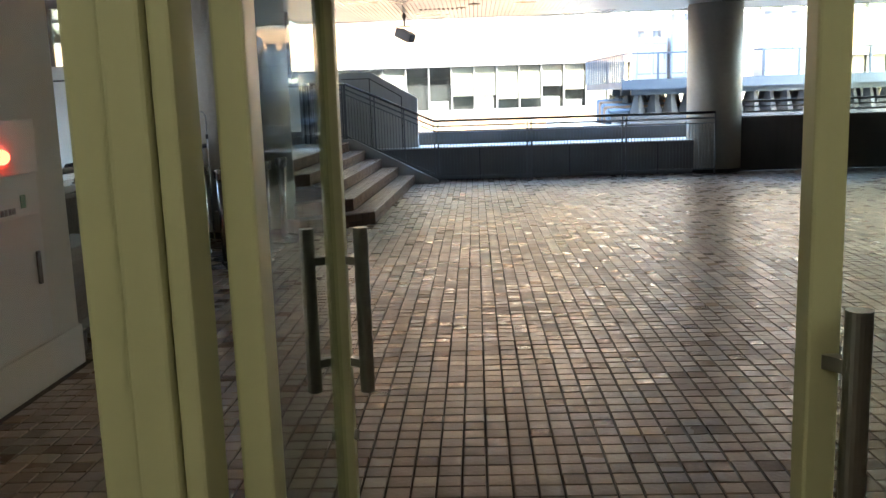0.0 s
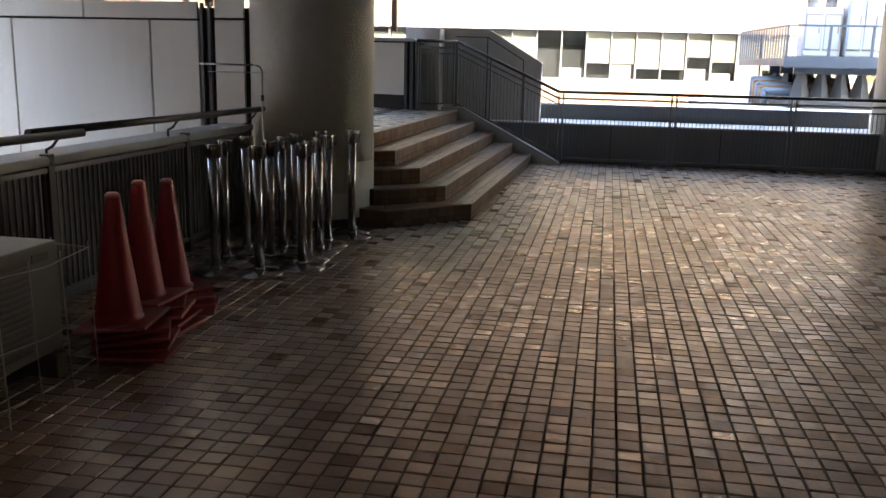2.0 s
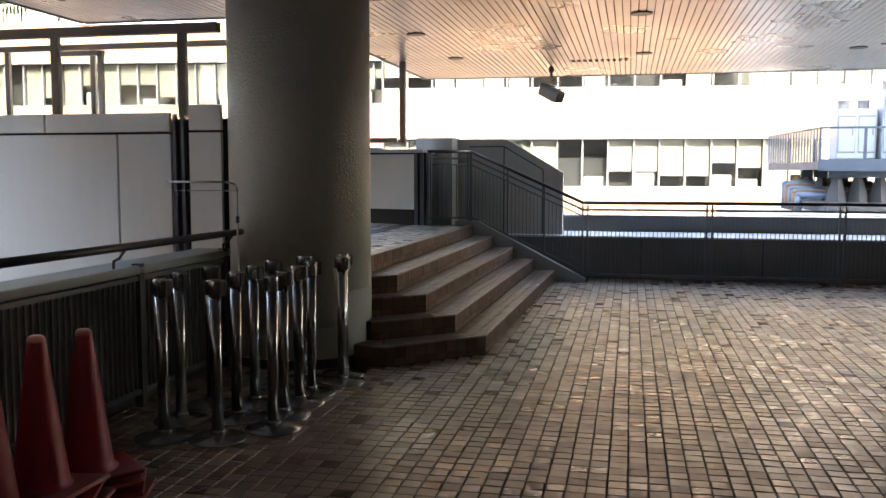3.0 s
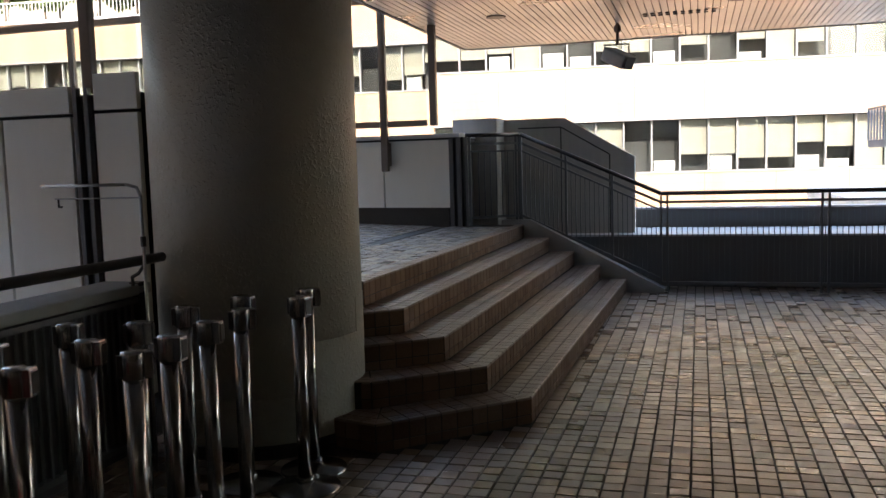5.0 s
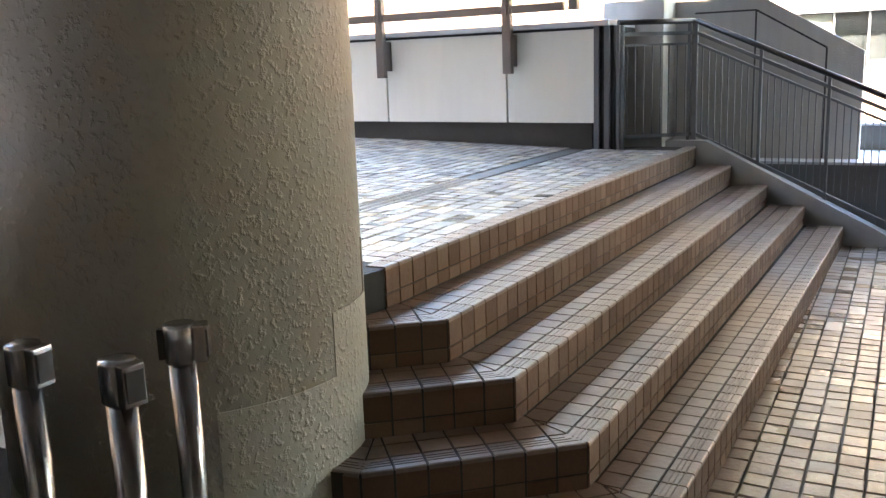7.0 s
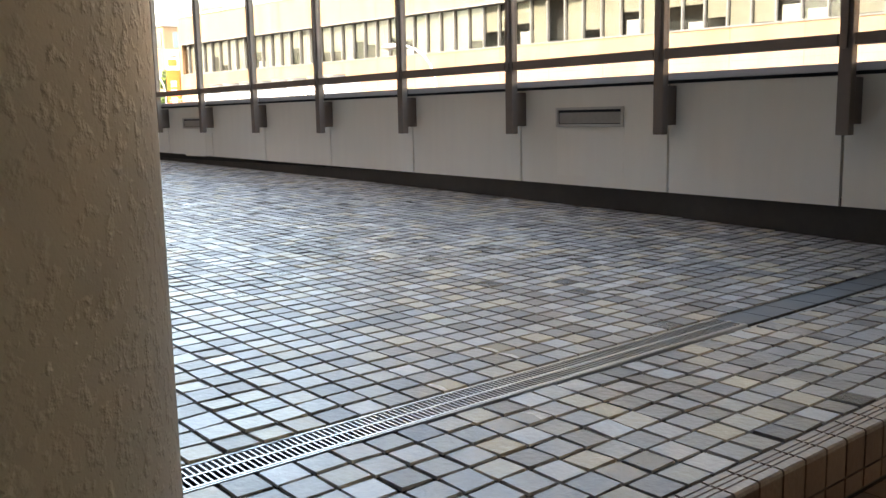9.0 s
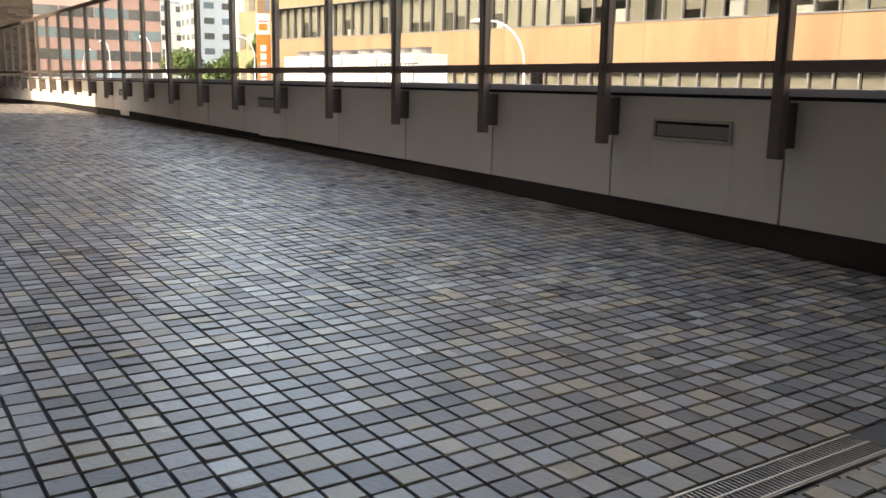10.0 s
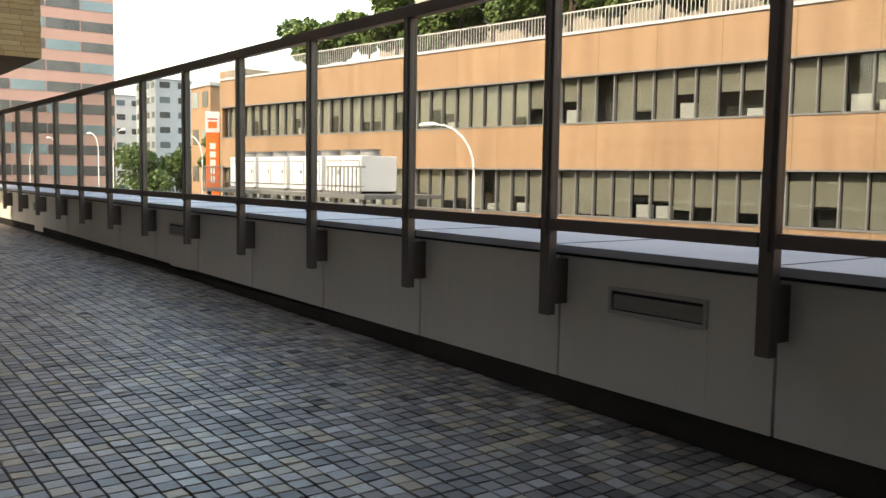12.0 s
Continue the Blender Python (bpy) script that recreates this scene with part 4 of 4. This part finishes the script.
# the gap between these unseen masses lets a sun patch onto the landing
setting("wing_shade_mass", box(-20.4, -14.0, 6.0, 10.2, CEIL + 0.6, 15.0), M_brick, "unseen mass above the wing, edging the sun patch", "building")
setting("low_shade_mass", box(-20.4, -14.2, -14.0, 6.0, CEIL + 0.6, 9.0), M_brick, "unseen low mass beside the court, letting sky light in", "building")
setting("end_shade_mass", box(-46.0, -29.5, -14.0, 10.2, CEIL + 0.6, 15.0), M_brick, "unseen mass at the wing's end, edging the sun patch", "building")
setting("roof_slab", prism([(-5.75, 1.2), (15.5, 1.2), (15.5, 17.95), (-3.5, 17.95), (-3.5, 11.95), (-5.75, 11.95)], CEIL + 0.14, CEIL + 0.6), M_conc, "roof slab above the ceiling", "roof")
# unseen closing walls, added to hold back side light and bounce
setting("wall_east", box(13.4, 13.65, 5.2, 17.1, 0, CEIL + 0.1), M_conc_d, "unseen wall, added to block light from the east", "wall")
setting("wall_lobby_front", box(4.6, 15.4, 5.25, 5.45, 0, CEIL + 0.2), M_conc_d, "unseen wall beside the entrance, dark to cut bounce light", "wall")
# unseen too: its top edge cuts the sun on the landing
setting("wall_wing", box(WEST, -12.0, 10.0, 10.2, 0.6, CEIL + 0.6), M_brick, "unseen wall along the landing, cutting the sun patch", "wall")


# ---- end of the landing: tile-clad wall, pier and overhang ----
def clad(parent, u0, u1, z0, z1, place, w=0.30, h=0.075, material=M_brick):
    """Long thin clinkers over a face, joined; place(u, z) gives the spot and the two half directions."""
    vs, fs, n = [], [], 0
    rows = int((z1 - z0) / h)
    rng = random.Random(7)
    for r in range(rows):
        u = u0 - w * rng.random()
        while u < u1:
            a, b = max(u, u0) + 0.004, min(u + w, u1) - 0.004
            if b - a > 0.03:
                out = rng.uniform(0.004, 0.012)
                za, zb = z0 + r * h + 0.004, z0 + (r + 1) * h - 0.004
                q = [place(a, za, out), place(b, za, out), place(b, zb, out), place(a, zb, out), place(a, za, 0), place(b, za, 0), place(b, zb, 0), place(a, zb, 0)]
                vs += q
                fs += [(n, n + 1, n + 2, n + 3), (n + 4, n + 5, n + 1, n), (n + 5, n + 6, n + 2, n + 1), (n + 6, n + 7, n + 3, n + 2), (n + 7, n + 4, n, n + 3)]
                n += 8
            u += w
    tagged(mesh_object("clinkers", np.array(vs), np.array(fs), material, parent), kind="stuff")


FL = float(landing_z(WEST))
endw = setting("wall_end", box(WEST - 0.3, WEST, 10.2, 15.5, 0.5, 3.13), M_kick, "brown clinker-clad wall at the end of the landing", "wall")
clad(endw, 10.2, 12.95, FL, 3.13, lambda u, z, o: (WEST + o, u, z), 0.36, 0.085)
clad(endw, 12.98, 15.2, FL, 3.13, lambda u, z, o: (WEST + o, u, z), 0.36, 0.085)
clad(endw, 15.23, 15.5, FL, 3.13, lambda u, z, o: (WEST + o, u, z), 0.36, 0.085)
setting("coping_end", box(WEST - 0.32, WEST + 0.02, 10.2, 15.5, 3.13, 3.16, 0.004), M_kick, "dark coping on the end wall", "coping")
# near-black back wall: the recess's shade is in the colour
back = setting("wall_end_back", box(WEST - 3.3, WEST - 3.0, 7.0, 15.6, 0.5, 7.0), M_kick, "clinker wall behind, its base near-black for the recess's shade", "wall")
clad(back, 14.4, 15.6, 2.8, 6.6, lambda u, z, o: (WEST - 3.0 + o, u, z), 0.36, 0.085)
# near-black ceiling and a side wall, added to keep the recess dark
setting("ceiling_end_shade", box(WEST - 3.3, -32.0, 7.0, 15.5, 5.35, 5.65), M_kick, "added near-black ceiling that darkens the wing's end", "ceiling")
setting("wall_end_side", box(WEST - 3.3, WEST, 10.0, 10.2, 0.5, 6.6), M_conc, "added wall closing the recess's side against light", "wall")
setting("post_end", box(WEST - 0.2, WEST - 0.02, 15.52, 15.74, FL - 0.1, 8.0, 0.01), M_rail, "dark upright post at the end of the landing", "post")
pier = setting("pier_end", box(WEST - 0.9, WEST - 0.05, 15.86, 17.35, -5.2, 9.0), M_kick, "brown clinker pier outside the glass screen", "pier")
clad(pier, 15.86, 17.35, 1.9, 8.2, lambda u, z, o: (WEST - 0.05 + o, u, z), 0.36, 0.085)
over = setting("overhang", box(-25.0, -16.8, 12.9, 15.1, 3.9, 6.4), M_soffit, "tile-clad overhang above the landing's end", "overhang")
clad(over, 12.9, 15.1, 3.9, 6.4, lambda u, z, o: (-16.8 + o, u, z), material=M_ochre)
clad(over, -25.0, -16.8, 3.9, 6.4, lambda u, z, o: (u, 15.1 + o, z), material=M_ochre)
b = thing("bollard", "slim grey post near the end wall", "bollard", pose(-36.8, 12.9, float(landing_z(-36.8)) - 0.01))
part("post", lathe([(0.065, 0.0), (0.065, 0.98), (0.04, 1.0)], 18), M_steel, b, smooth=True)


# ---- the long office building across the street ----
PLAZA_BLINDS = (0.9, 0.0, 0.0, 0.68, 0.68, 0.78, 0.78, 0.5, 0.6)     # windows across from the steps


def office():
    """Two window bands between orange spandrels; each window has its pane, frame and blind."""
    o = thing("office_building", "long orange tile-clad office block with ribbon windows", "office building", pose(-1.0, 39.0, 0, 0, 0, 7.0))
    x0, xj, x1 = -51.8, -9.0, 46.0
    wings = ((x0, xj, ((0.87, 2.62), (4.33, 6.08)), 7.62), (xj, x1, ((1.03, 2.95), (4.92, 6.80)), 8.2))
    for xa, xb, bands, top in wings:
        zs = [-5.3] + [z for b in bands for z in b] + [top]
        for a, b in zip(zs[::2], zs[1::2]):
            part("spandrel", box(xa, xb, 0, 0.6, a, b, 0.01), M_orange, o)
        for z in zs[1:-1]:
            part("sill", box(xa, xb, -0.03, 0.3, z - 0.03, z + 0.03), M_frame, o)
        part("coping", box(xa, xb, -0.06, 0.7, top, top + 0.12, 0.01), M_cap, o)
        # joints in the cladding
        for za, zb in ((-0.5, zs[1] - 0.04), (zs[2] + 0.04, zs[3] - 0.04), (zs[4] + 0.04, top)):
            for k in range(1, int((xb - xa) / 2.46)):
                part("joint", box(xa + 2.46 * k - 0.012, xa + 2.46 * k + 0.012, -0.004, 0.01, za, zb), M_soffit, o)
            for k in range(1, int((zb - za) / 0.28)):
                part("course_joint", box(xa, xb, -0.002, 0.01, za + 0.28 * k - 0.003, za + 0.28 * k + 0.003), M_soffit, o)
        # roof rail
        bm = bmesh.new()
        for k in range(int((xb - xa) / 0.16)):
            x = xa + 0.16 * k
            box(x - 0.012, x + 0.012, 0.35, 0.375, top + 0.12, top + 0.92, 0, bm)
        tagged(part("roof_railing_bars", bm, M_vent, o), kind="stuff")
        part("roof_railing", box(xa, xb, 0.34, 0.385, top + 0.90, top + 0.95), M_vent, o)
    # one dark solid stands for the dim rooms behind the panes
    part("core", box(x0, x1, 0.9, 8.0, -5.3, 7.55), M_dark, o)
    part("jamb", box(x0 - 0.24, x0, 0.1, 0.6, -5.3, 7.6), M_orange, o)
    rng = random.Random(11)
    glass = {}
    for bi in range(2):
        xs, x = [], x0 - 0.2
        while x < x1:
            w = 0.82 if x < xj - 0.5 else 1.0 if x > xj - 0.05 else xj - x
            xs.append((x, w))
            x += w
        for x, w in xs:
            za, zb = wings[x > xj - 0.5][2][bi]
            key = (round(w, 3), bi)
            if key not in glass:
                bm = box(0.03, w - 0.03, 0.26, 0.27, za + 0.04, zb - 0.04)
                me = bpy.data.meshes.new("pane")
                bm.to_mesh(me)
                bm.free()
                me.materials.append(M_glass_b)
                bm = box(-0.026, 0.026, 0.14, 0.30, za + 0.04, zb - 0.04)
                mf = bpy.data.meshes.new("window_frame")
                bm.to_mesh(mf)
                bm.free()
                mf.materials.append(M_frame)
                glass[key] = (me, mf)
            win = new("window", glass[key][1])
            win.parent = o
            win.location = (x, 0, 0)
            p = new("pane", glass[key][0])
            p.parent = win
            f = rng.choice((1, 1, 1, 0.97, 0.8, 0.72, 0.62, 0.5, 0.0)) if x < -12 else rng.choice((1, 0.75, 0.7, 0.65, 0.6, 0.25, 0.0))
            if bi == 0 and -3.5 < x < 5.5:
                f = PLAZA_BLINDS[round(x) + 3]
            if f:
                part("blind", box(0.05, w - 0.05, 0.34, 0.36, zb - 0.06 - (zb - za - 0.1) * f, zb - 0.06), M_blind, win)
            if f < 0.7 and rng.random() < 0.5:
                part("cabinet", box(0.1, w - 0.15, 0.45, 0.7, za + 0.05, za + rng.uniform(0.3, 0.6)), M_paint_w, win)
    # set-back upper floors
    part("upper_wall", box(x0 + 6, x1, 7.0, 16, 7.6, 22.0), M_tan, o)
    for z in (10.2, 13.8, 17.4):
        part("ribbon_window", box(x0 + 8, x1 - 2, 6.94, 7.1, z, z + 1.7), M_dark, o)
    part("stair_tower", box(x0 - 1.2, x0 + 1.6, 0.62, 7.8, -5.3, 8.3), M_orange, o)
    return o


office()


def leaf_cloud(bm, centre, radii, count, size, rng):
    for k in range(count):
        while True:
            p = Vector((rng.uniform(-1, 1), rng.uniform(-1, 1), rng.uniform(-1, 1)))
            if 0.35 < p.length < 1:
                break
        c = Vector(centre) + Vector((p.x * radii[0], p.y * radii[1], p.z * radii[2]))
        n = Vector((rng.gauss(0, 1), rng.gauss(0, 1), rng.gauss(0.4, 1))).normalized()
        t = n.orthogonal().normalized()
        u = n.cross(t)
        s = size * rng.uniform(0.6, 1.3)
        vs = [bm.verts.new(c + t * a * s + u * b * s * 0.6) for a, b in ((-1, 0), (0, -1), (1, 0), (0, 1))]
        bm.faces.new(vs)


def tree(x, y, z, h, spread, seed, label):
    rng = random.Random(seed)
    t = thing("tree", label, "tree", pose(x, y, z))
    bm = bmesh.new()
    rod((0, 0, 0), (0.1, 0, h * 0.5), 0.05 * h ** 0.6, bm, 0.03 * h ** 0.6)
    for k in range(7):
        a = rng.uniform(0, 6.3)
        rod((0.08, 0, h * (0.3 + 0.03 * k)), (math.cos(a) * spread * 0.6, math.sin(a) * spread * 0.6, h * rng.uniform(0.6, 0.85)), 0.02 * h ** 0.6, bm, 0.006)
    part("trunk", bm, M_bark, t)
    bm = bmesh.new()
    for k in range(11):
        a, q = rng.uniform(0, 6.3), rng.uniform(0.1, 0.75)
        r = spread * rng.uniform(0.32, 0.5)
        leaf_cloud(bm, (math.cos(a) * spread * q, math.sin(a) * spread * q, h * rng.uniform(0.42, 0.9)), (r, r, r * 0.8), 420, 0.11 * spread ** 0.5, rng)
    part("crown", bm, M_leaf, t)
    return t


def facade_point(u, v=0.0):
    """A point u metres along the office front and v behind it."""
    a = radians(7.0)
    return -1.0 + u * math.cos(a) - v * math.sin(a), 39.0 + u * math.sin(a) + v * math.cos(a)


SHRUBS = [(-46.6, 2.6, 3.2, 2.2)] + [(-42.6 + 1.45 * k, 1.9 + 0.6 * ((k * 7) % 3), 2.4 + 0.045 * k + 0.7 * ((k * 5) % 4), 1.6 + 0.3 * ((k * 3) % 3)) for k in range(34)]
for k, (u, v, h, sp) in enumerate(SHRUBS):
    x, y = facade_point(u, v)
    tree(x, y, 7.6, h, sp, 20 + k, "leafy shrub in the roof garden of the office")


def street_lamp(x, y, h, reach, turn):
    s = thing("street_lamp", "tall pale street lamp with a curved arm", "street lamp", pose(x, y, -5.2, 0, 0, turn), "street lamps")
    pts = [(0, 0, 0), (0, 0, h - 1.3)] + [(-reach * (1 - math.cos(radians(a))), 0, h - 1.3 + 1.3 * math.sin(radians(a))) for a in (15, 30, 45, 60, 75, 90)]
    part("pole", pipe(pts, 0.031, 10), M_paint_w, s, smooth=True)
    e = pts[-1]
    bm = bmesh.new()
    bmesh.ops.create_uvsphere(bm, u_segments=16, v_segments=8, radius=1, matrix=Matrix.Translation((e[0] - 0.35, 0, e[2])) @ Matrix.Diagonal((0.45, 0.15, 0.09, 1)))
    part("head", bm, M_paint_w, s, smooth=True)
    return s


street_lamp(-21.5, 27.0, 8.95, 1.8, 0)
street_lamp(-48.5, 30.0, 9.5, 2.0, 0)
street_lamp(-64.5, 30.0, 10.2, 2.0, 180)
street_lamp(-68.0, 30.0, 10.2, 2.0, 0)
street_lamp(-80.0, 30.0, 10.2, 2.4, 0)
street_lamp(-90.0, 30.0, 9.6, 2.4, 180)


# ---- plant platforms outside ----
def chiller(x, y, z, w, d, h, turn, body=M_paint_w):
    c = thing("chiller_unit", "white rooftop cooling unit with louvred panels", "cooling unit", pose(x, y, z, 0, 0, turn), "rooftop cooling units")
    part("casing", box(-w / 2, w / 2, -d / 2, d / 2, 0.08, h, 0.03), body, c)
    for k in (-1, 1):
        part("panel", box(k * w / 4 - w * 0.2, k * w / 4 + w * 0.2, -d / 2 - 0.02, -d / 2, 0.25, h - 0.2, 0.01), body, c)
        part("door_gap", box(k * w / 4 - w * 0.215, k * w / 4 + w * 0.215, -d / 2 - 0.006, -d / 2 + 0.002, 0.21, h - 0.16), M_frame, c)
        part("handle", box(k * w / 4 + w * 0.12, k * w / 4 + w * 0.16, -d / 2 - 0.04, -d / 2 - 0.02, h * 0.5, h * 0.62), M_frame, c)
        part("fan_cowl", lathe([(w * 0.17, h), (w * 0.15, h + 0.14), (w * 0.17, h + 0.24)], 18), M_frame, c, at=pose(k * w / 4, 0, 0))
    for k in (-1, 1):
        part("skid", box(-w / 2, w / 2, k * d / 2 - 0.08, k * d / 2 + 0.02, 0.0, 0.08), M_frame, c)
    return c


plat = thing("plant_platform", "steel plant deck with railing across the street", "platform", pose(-33.4, 28.2, 0.78, 0, 0, 2))
part("deck", box(-6.0, 6.5, -1.6, 1.6, 0.72, 0.86), M_frame, plat)
for k in range(8):
    part("leg", box(-5.8 + 1.7 * k, -5.65 + 1.7 * k, -1.5, -1.35, -6.0, 0.72), M_frame, plat)
for k in (*range(9), *range(41, 50)):
    part("baluster", box(-6.0 + 0.25 * k, -5.97 + 0.25 * k, -1.6, -1.57, 0.86, 1.75), M_frame, plat)
part("railing", box(-6.0, -3.9, -1.61, -1.56, 1.74, 1.79), M_frame, plat)
part("railing", box(4.2, 6.5, -1.61, -1.56, 1.74, 1.79), M_frame, plat)
part("low_rail", box(-6.0, 6.5, -1.60, -1.57, 1.12, 1.15), M_frame, plat)
for k in range(4):
    chiller(-37.4 + 2.6 * k, 28.1 + 0.09 * k, 1.64, 2.3, 1.5, 1.3, 2)


def roof_plant():
    """A steel deck on tapered stub legs with a railing and tall cooling units, to the right across the plaza."""
    p = thing("roof_platform", "grey steel plant deck with railing and tapered concrete stub legs", "platform")
    corner, back = Vector((4.27, 26.0)), Vector((3.84, 31.0))
    part("deck", prism([(4.27, 26.0), (13.6, 26.0), (13.2, 31.0), (3.84, 31.0)], 1.66, 1.84), M_bluegrey, p)
    part("deck_edge", prism([(4.22, 25.95), (13.65, 25.95), (13.65, 26.0), (4.22, 26.0)], 1.62, 1.90), M_bluegrey, p)
    for y in (26.6, 28.4, 30.2):
        part("beam", box(4.6, 13.0, y - 0.08, y + 0.08, 1.46, 1.66), M_bluegrey, p)
    part("curb", box(4.5, 13.2, 26.3, 30.6, 0.6, 0.86, 0.02), M_leg, p)
    for k in range(18):
        for y in (26.6, 28.4, 30.2):
            part("stub_leg", rod((4.8 + 0.48 * k, y, 0.86), (4.8 + 0.48 * k, y, 1.46), 0.26, None, 0.10, 4), M_leg, p)
    for k in range(8):
        x = 4.27 + 1.0 * k
        part("post", box(x - 0.03, x + 0.03, 25.97, 26.03, 1.84, 2.64), M_bluegrey, p)
    for k in range(20):
        f = k / 19
        c = corner.lerp(back, f)
        part("baluster", box(c.x - 0.02, c.x + 0.02, c.y - 0.035, c.y + 0.035, 1.84, 2.62), M_bluegrey, p)
    part("railing", beam((4.27, 26.0, 2.64), (13.6, 26.0, 2.64), 0.05, 0.05), M_bluegrey, p)
    part("railing", beam((4.27, 26.0, 2.64), (3.84, 31.0, 2.64), 0.05, 0.05), M_bluegrey, p)
    part("slab", box(2.6, 14.5, 25.2, 33.0, 0.3, 0.6), M_conc, p)
    part("slab_foot", box(3.0, 14.0, 25.6, 32.6, -5.3, 0.3), M_conc, p)
    for k in range(5):
        part("pipe", pipe([(4.0, 27.0 + 0.5 * k, 0.62), (4.0, 27.0 + 0.5 * k, 1.0 + 0.07 * k), (6.2, 27.0 + 0.5 * k, 1.0 + 0.07 * k)], 0.09, 8), M_rust if k % 2 else M_bluegrey, p, smooth=True)
    return p


# grey darkened: the deck's shade on legs and curb is in the colour
M_leg = shader("shaded_leg", (0.06, 0.065, 0.075), 0.8, var=0.15)
roof_plant()
for x, y, w, h in ((5.25, 27.2, 0.9, 1.28), (6.15, 27.0, 0.75, 1.72), (7.4, 28.0, 1.5, 2.0), (9.6, 28.2, 1.6, 1.8)):
    chiller(x, y, 1.84, w, 1.1, h, -3, M_unit)


# ---- distant buildings ----
def block(name, label, x, y, w, d, h, turn, wall, floors, band, gap, single=False):
    b = thing(name, label, "building", pose(x, y, -5.2, 0, 0, turn))
    part("wall", box(-w / 2, w / 2, -d / 2, d / 2, 0, h), wall, b)
    part("roof", box(-w / 2 - 0.15, w / 2 + 0.15, -d / 2 - 0.15, d / 2 + 0.15, h, h + 0.35), M_cap, b)
    for k in range(floors):
        z = 3.0 + k * gap
        if z + band > h:
            break
        for s in (0, 1):
            length = w if s == 0 else d
            n = max(2, int(length / (3.2 if single else 5.5)))
            for i in range(n):
                a, c = -length / 2 + length * (i + (0.22 if single else 0.02)) / n, -length / 2 + length * (i + (0.78 if single else 0.98)) / n
                if s == 0:
                    part("window", box(a, c, -d / 2 - 0.06, -d / 2 + 0.1, z, z + band), M_dark if (i + k) % 3 else M_glassy, b)
                else:
                    part("window", box(w / 2 - 0.1, w / 2 + 0.06, a, c, z, z + band), M_dark if (i + k) % 3 else M_glassy, b)
    return b


M_glassy = shader("reflecting_glass", (0.16, 0.23, 0.26), 0.12, var=0.2, scale=0.3)
block("tower_block", "pink tiled office tower with dark ribbon windows", -179, 40, 26, 40, 75, 0, M_pink, 20, 1.7, 3.6)
block("apartment_building", "white stepped apartment building", -225, 81, 20, 14, 25, 0, M_paint_w, 7, 1.3, 3.3, True)
block("apartment_building", "pale grey concrete apartment building", -198, 80, 13, 8, 27, 0, M_paint_w, 9, 1.3, 3.2, True)
block("corner_building", "ochre brick building beyond the office", -87, 49, 5, 8, 15.8, 0, M_orange, 5, 1.5, 3.6, True)
tree(-79, 44.0, -5.2, 13.0, 2.3, 71, "street tree in full leaf")
tree(-76, 44.0, -5.2, 10.5, 2.0, 72, "street tree in full leaf")
tree(-120, 50, -5.2, 11, 5.0, 73, "street tree in full leaf")
tree(-124, 56, -5.2, 11, 5.0, 74, "street tree in full leaf")
sg = thing("sign_tower", "tall upright orange and white sign board with pale characters", "sign", pose(-54.2, 32.9, -5.2, 0, 0, 68))
part("board", box(-0.39, 0.39, -0.12, 0.12, 2.0, 11.1, 0.03), M_sign, sg)
part("cap", box(-0.41, 0.41, -0.14, 0.14, 9.9, 11.15, 0.03), M_paint_w, sg)
part("emblem", box(-0.26, 0.26, -0.155, -0.14, 10.15, 10.55), M_sign, sg)
part("mark", box(-0.30, 0.30, -0.150, -0.14, 10.66, 10.74), M_lens_off, sg)
for k in range(5):
    part("character", box(-0.17, 0.17, -0.135, -0.12, 8.9 - 0.5 * k, 9.26 - 0.5 * k), M_paint_w, sg)
part("pole", box(-0.2, 0.2, -0.1, 0.1, 0, 2.0), M_frame, sg)

# ---- paving, piece by piece ----
xs = np.arange(-3.45, 15.4, 0.1)
ys = np.arange(-3.9, 16.75, 0.1)


def on_plaza(x, y):
    inside = (x > -3.45) & ~((x < -2.42) & (y < 5.14)) & ~((x > 3.9) & (y < 5.5)) & ~(np.abs(y - DY) < 0.02)
    steps = (x < STEP_X[0] + 0.02) & (y > 10.2 + np.maximum(0, (x + 2.02)) * 0.98) & (x > -2.5)
    col = ((x - COL[0]) ** 2 + (y - COL[1]) ** 2 < (COL_R - 0.03) ** 2)
    back = (x < -2.45) & (y > 10.5)
    return inside & ~steps & ~col & ~back


paving(floor, xs, ys, lambda x: np.zeros_like(x), on_plaza, (-0.9, 0.8, 3.0, 4.75), M_tile, M_tile_o)
ys = np.arange(10.25, WALL_Y + 0.03, 0.1)


def on_landing(x, y):
    col = ((x - COL[0]) ** 2 + (y - COL[1]) ** 2 < (COL_R - 0.02) ** 2)
    return ~col & ~((x > -2.6) & (y < 11.16)) & ~((x > -2.9) & (y < 10.6)) & (y > 10.48)


paving(landing, -2.56 - 0.1 * np.arange(7), ys, landing_z, on_landing, (0, 0, 0, 0), M_slate, M_slate_o, shear=0.0118)
paving(landing, -3.405 - 0.1 * np.arange(355), ys, landing_z, on_landing, (-5.2, -3.4, 11.9, 13.6), M_slate, M_slate_o,
       rise=lambda x, y: 0.04 * np.clip((y - 12.8) / 3.2, 0, 1) * np.clip((-3.2 - x) / 2.0, 0, 1) * np.clip((x + 17.0) / 8.0, 0, 1))
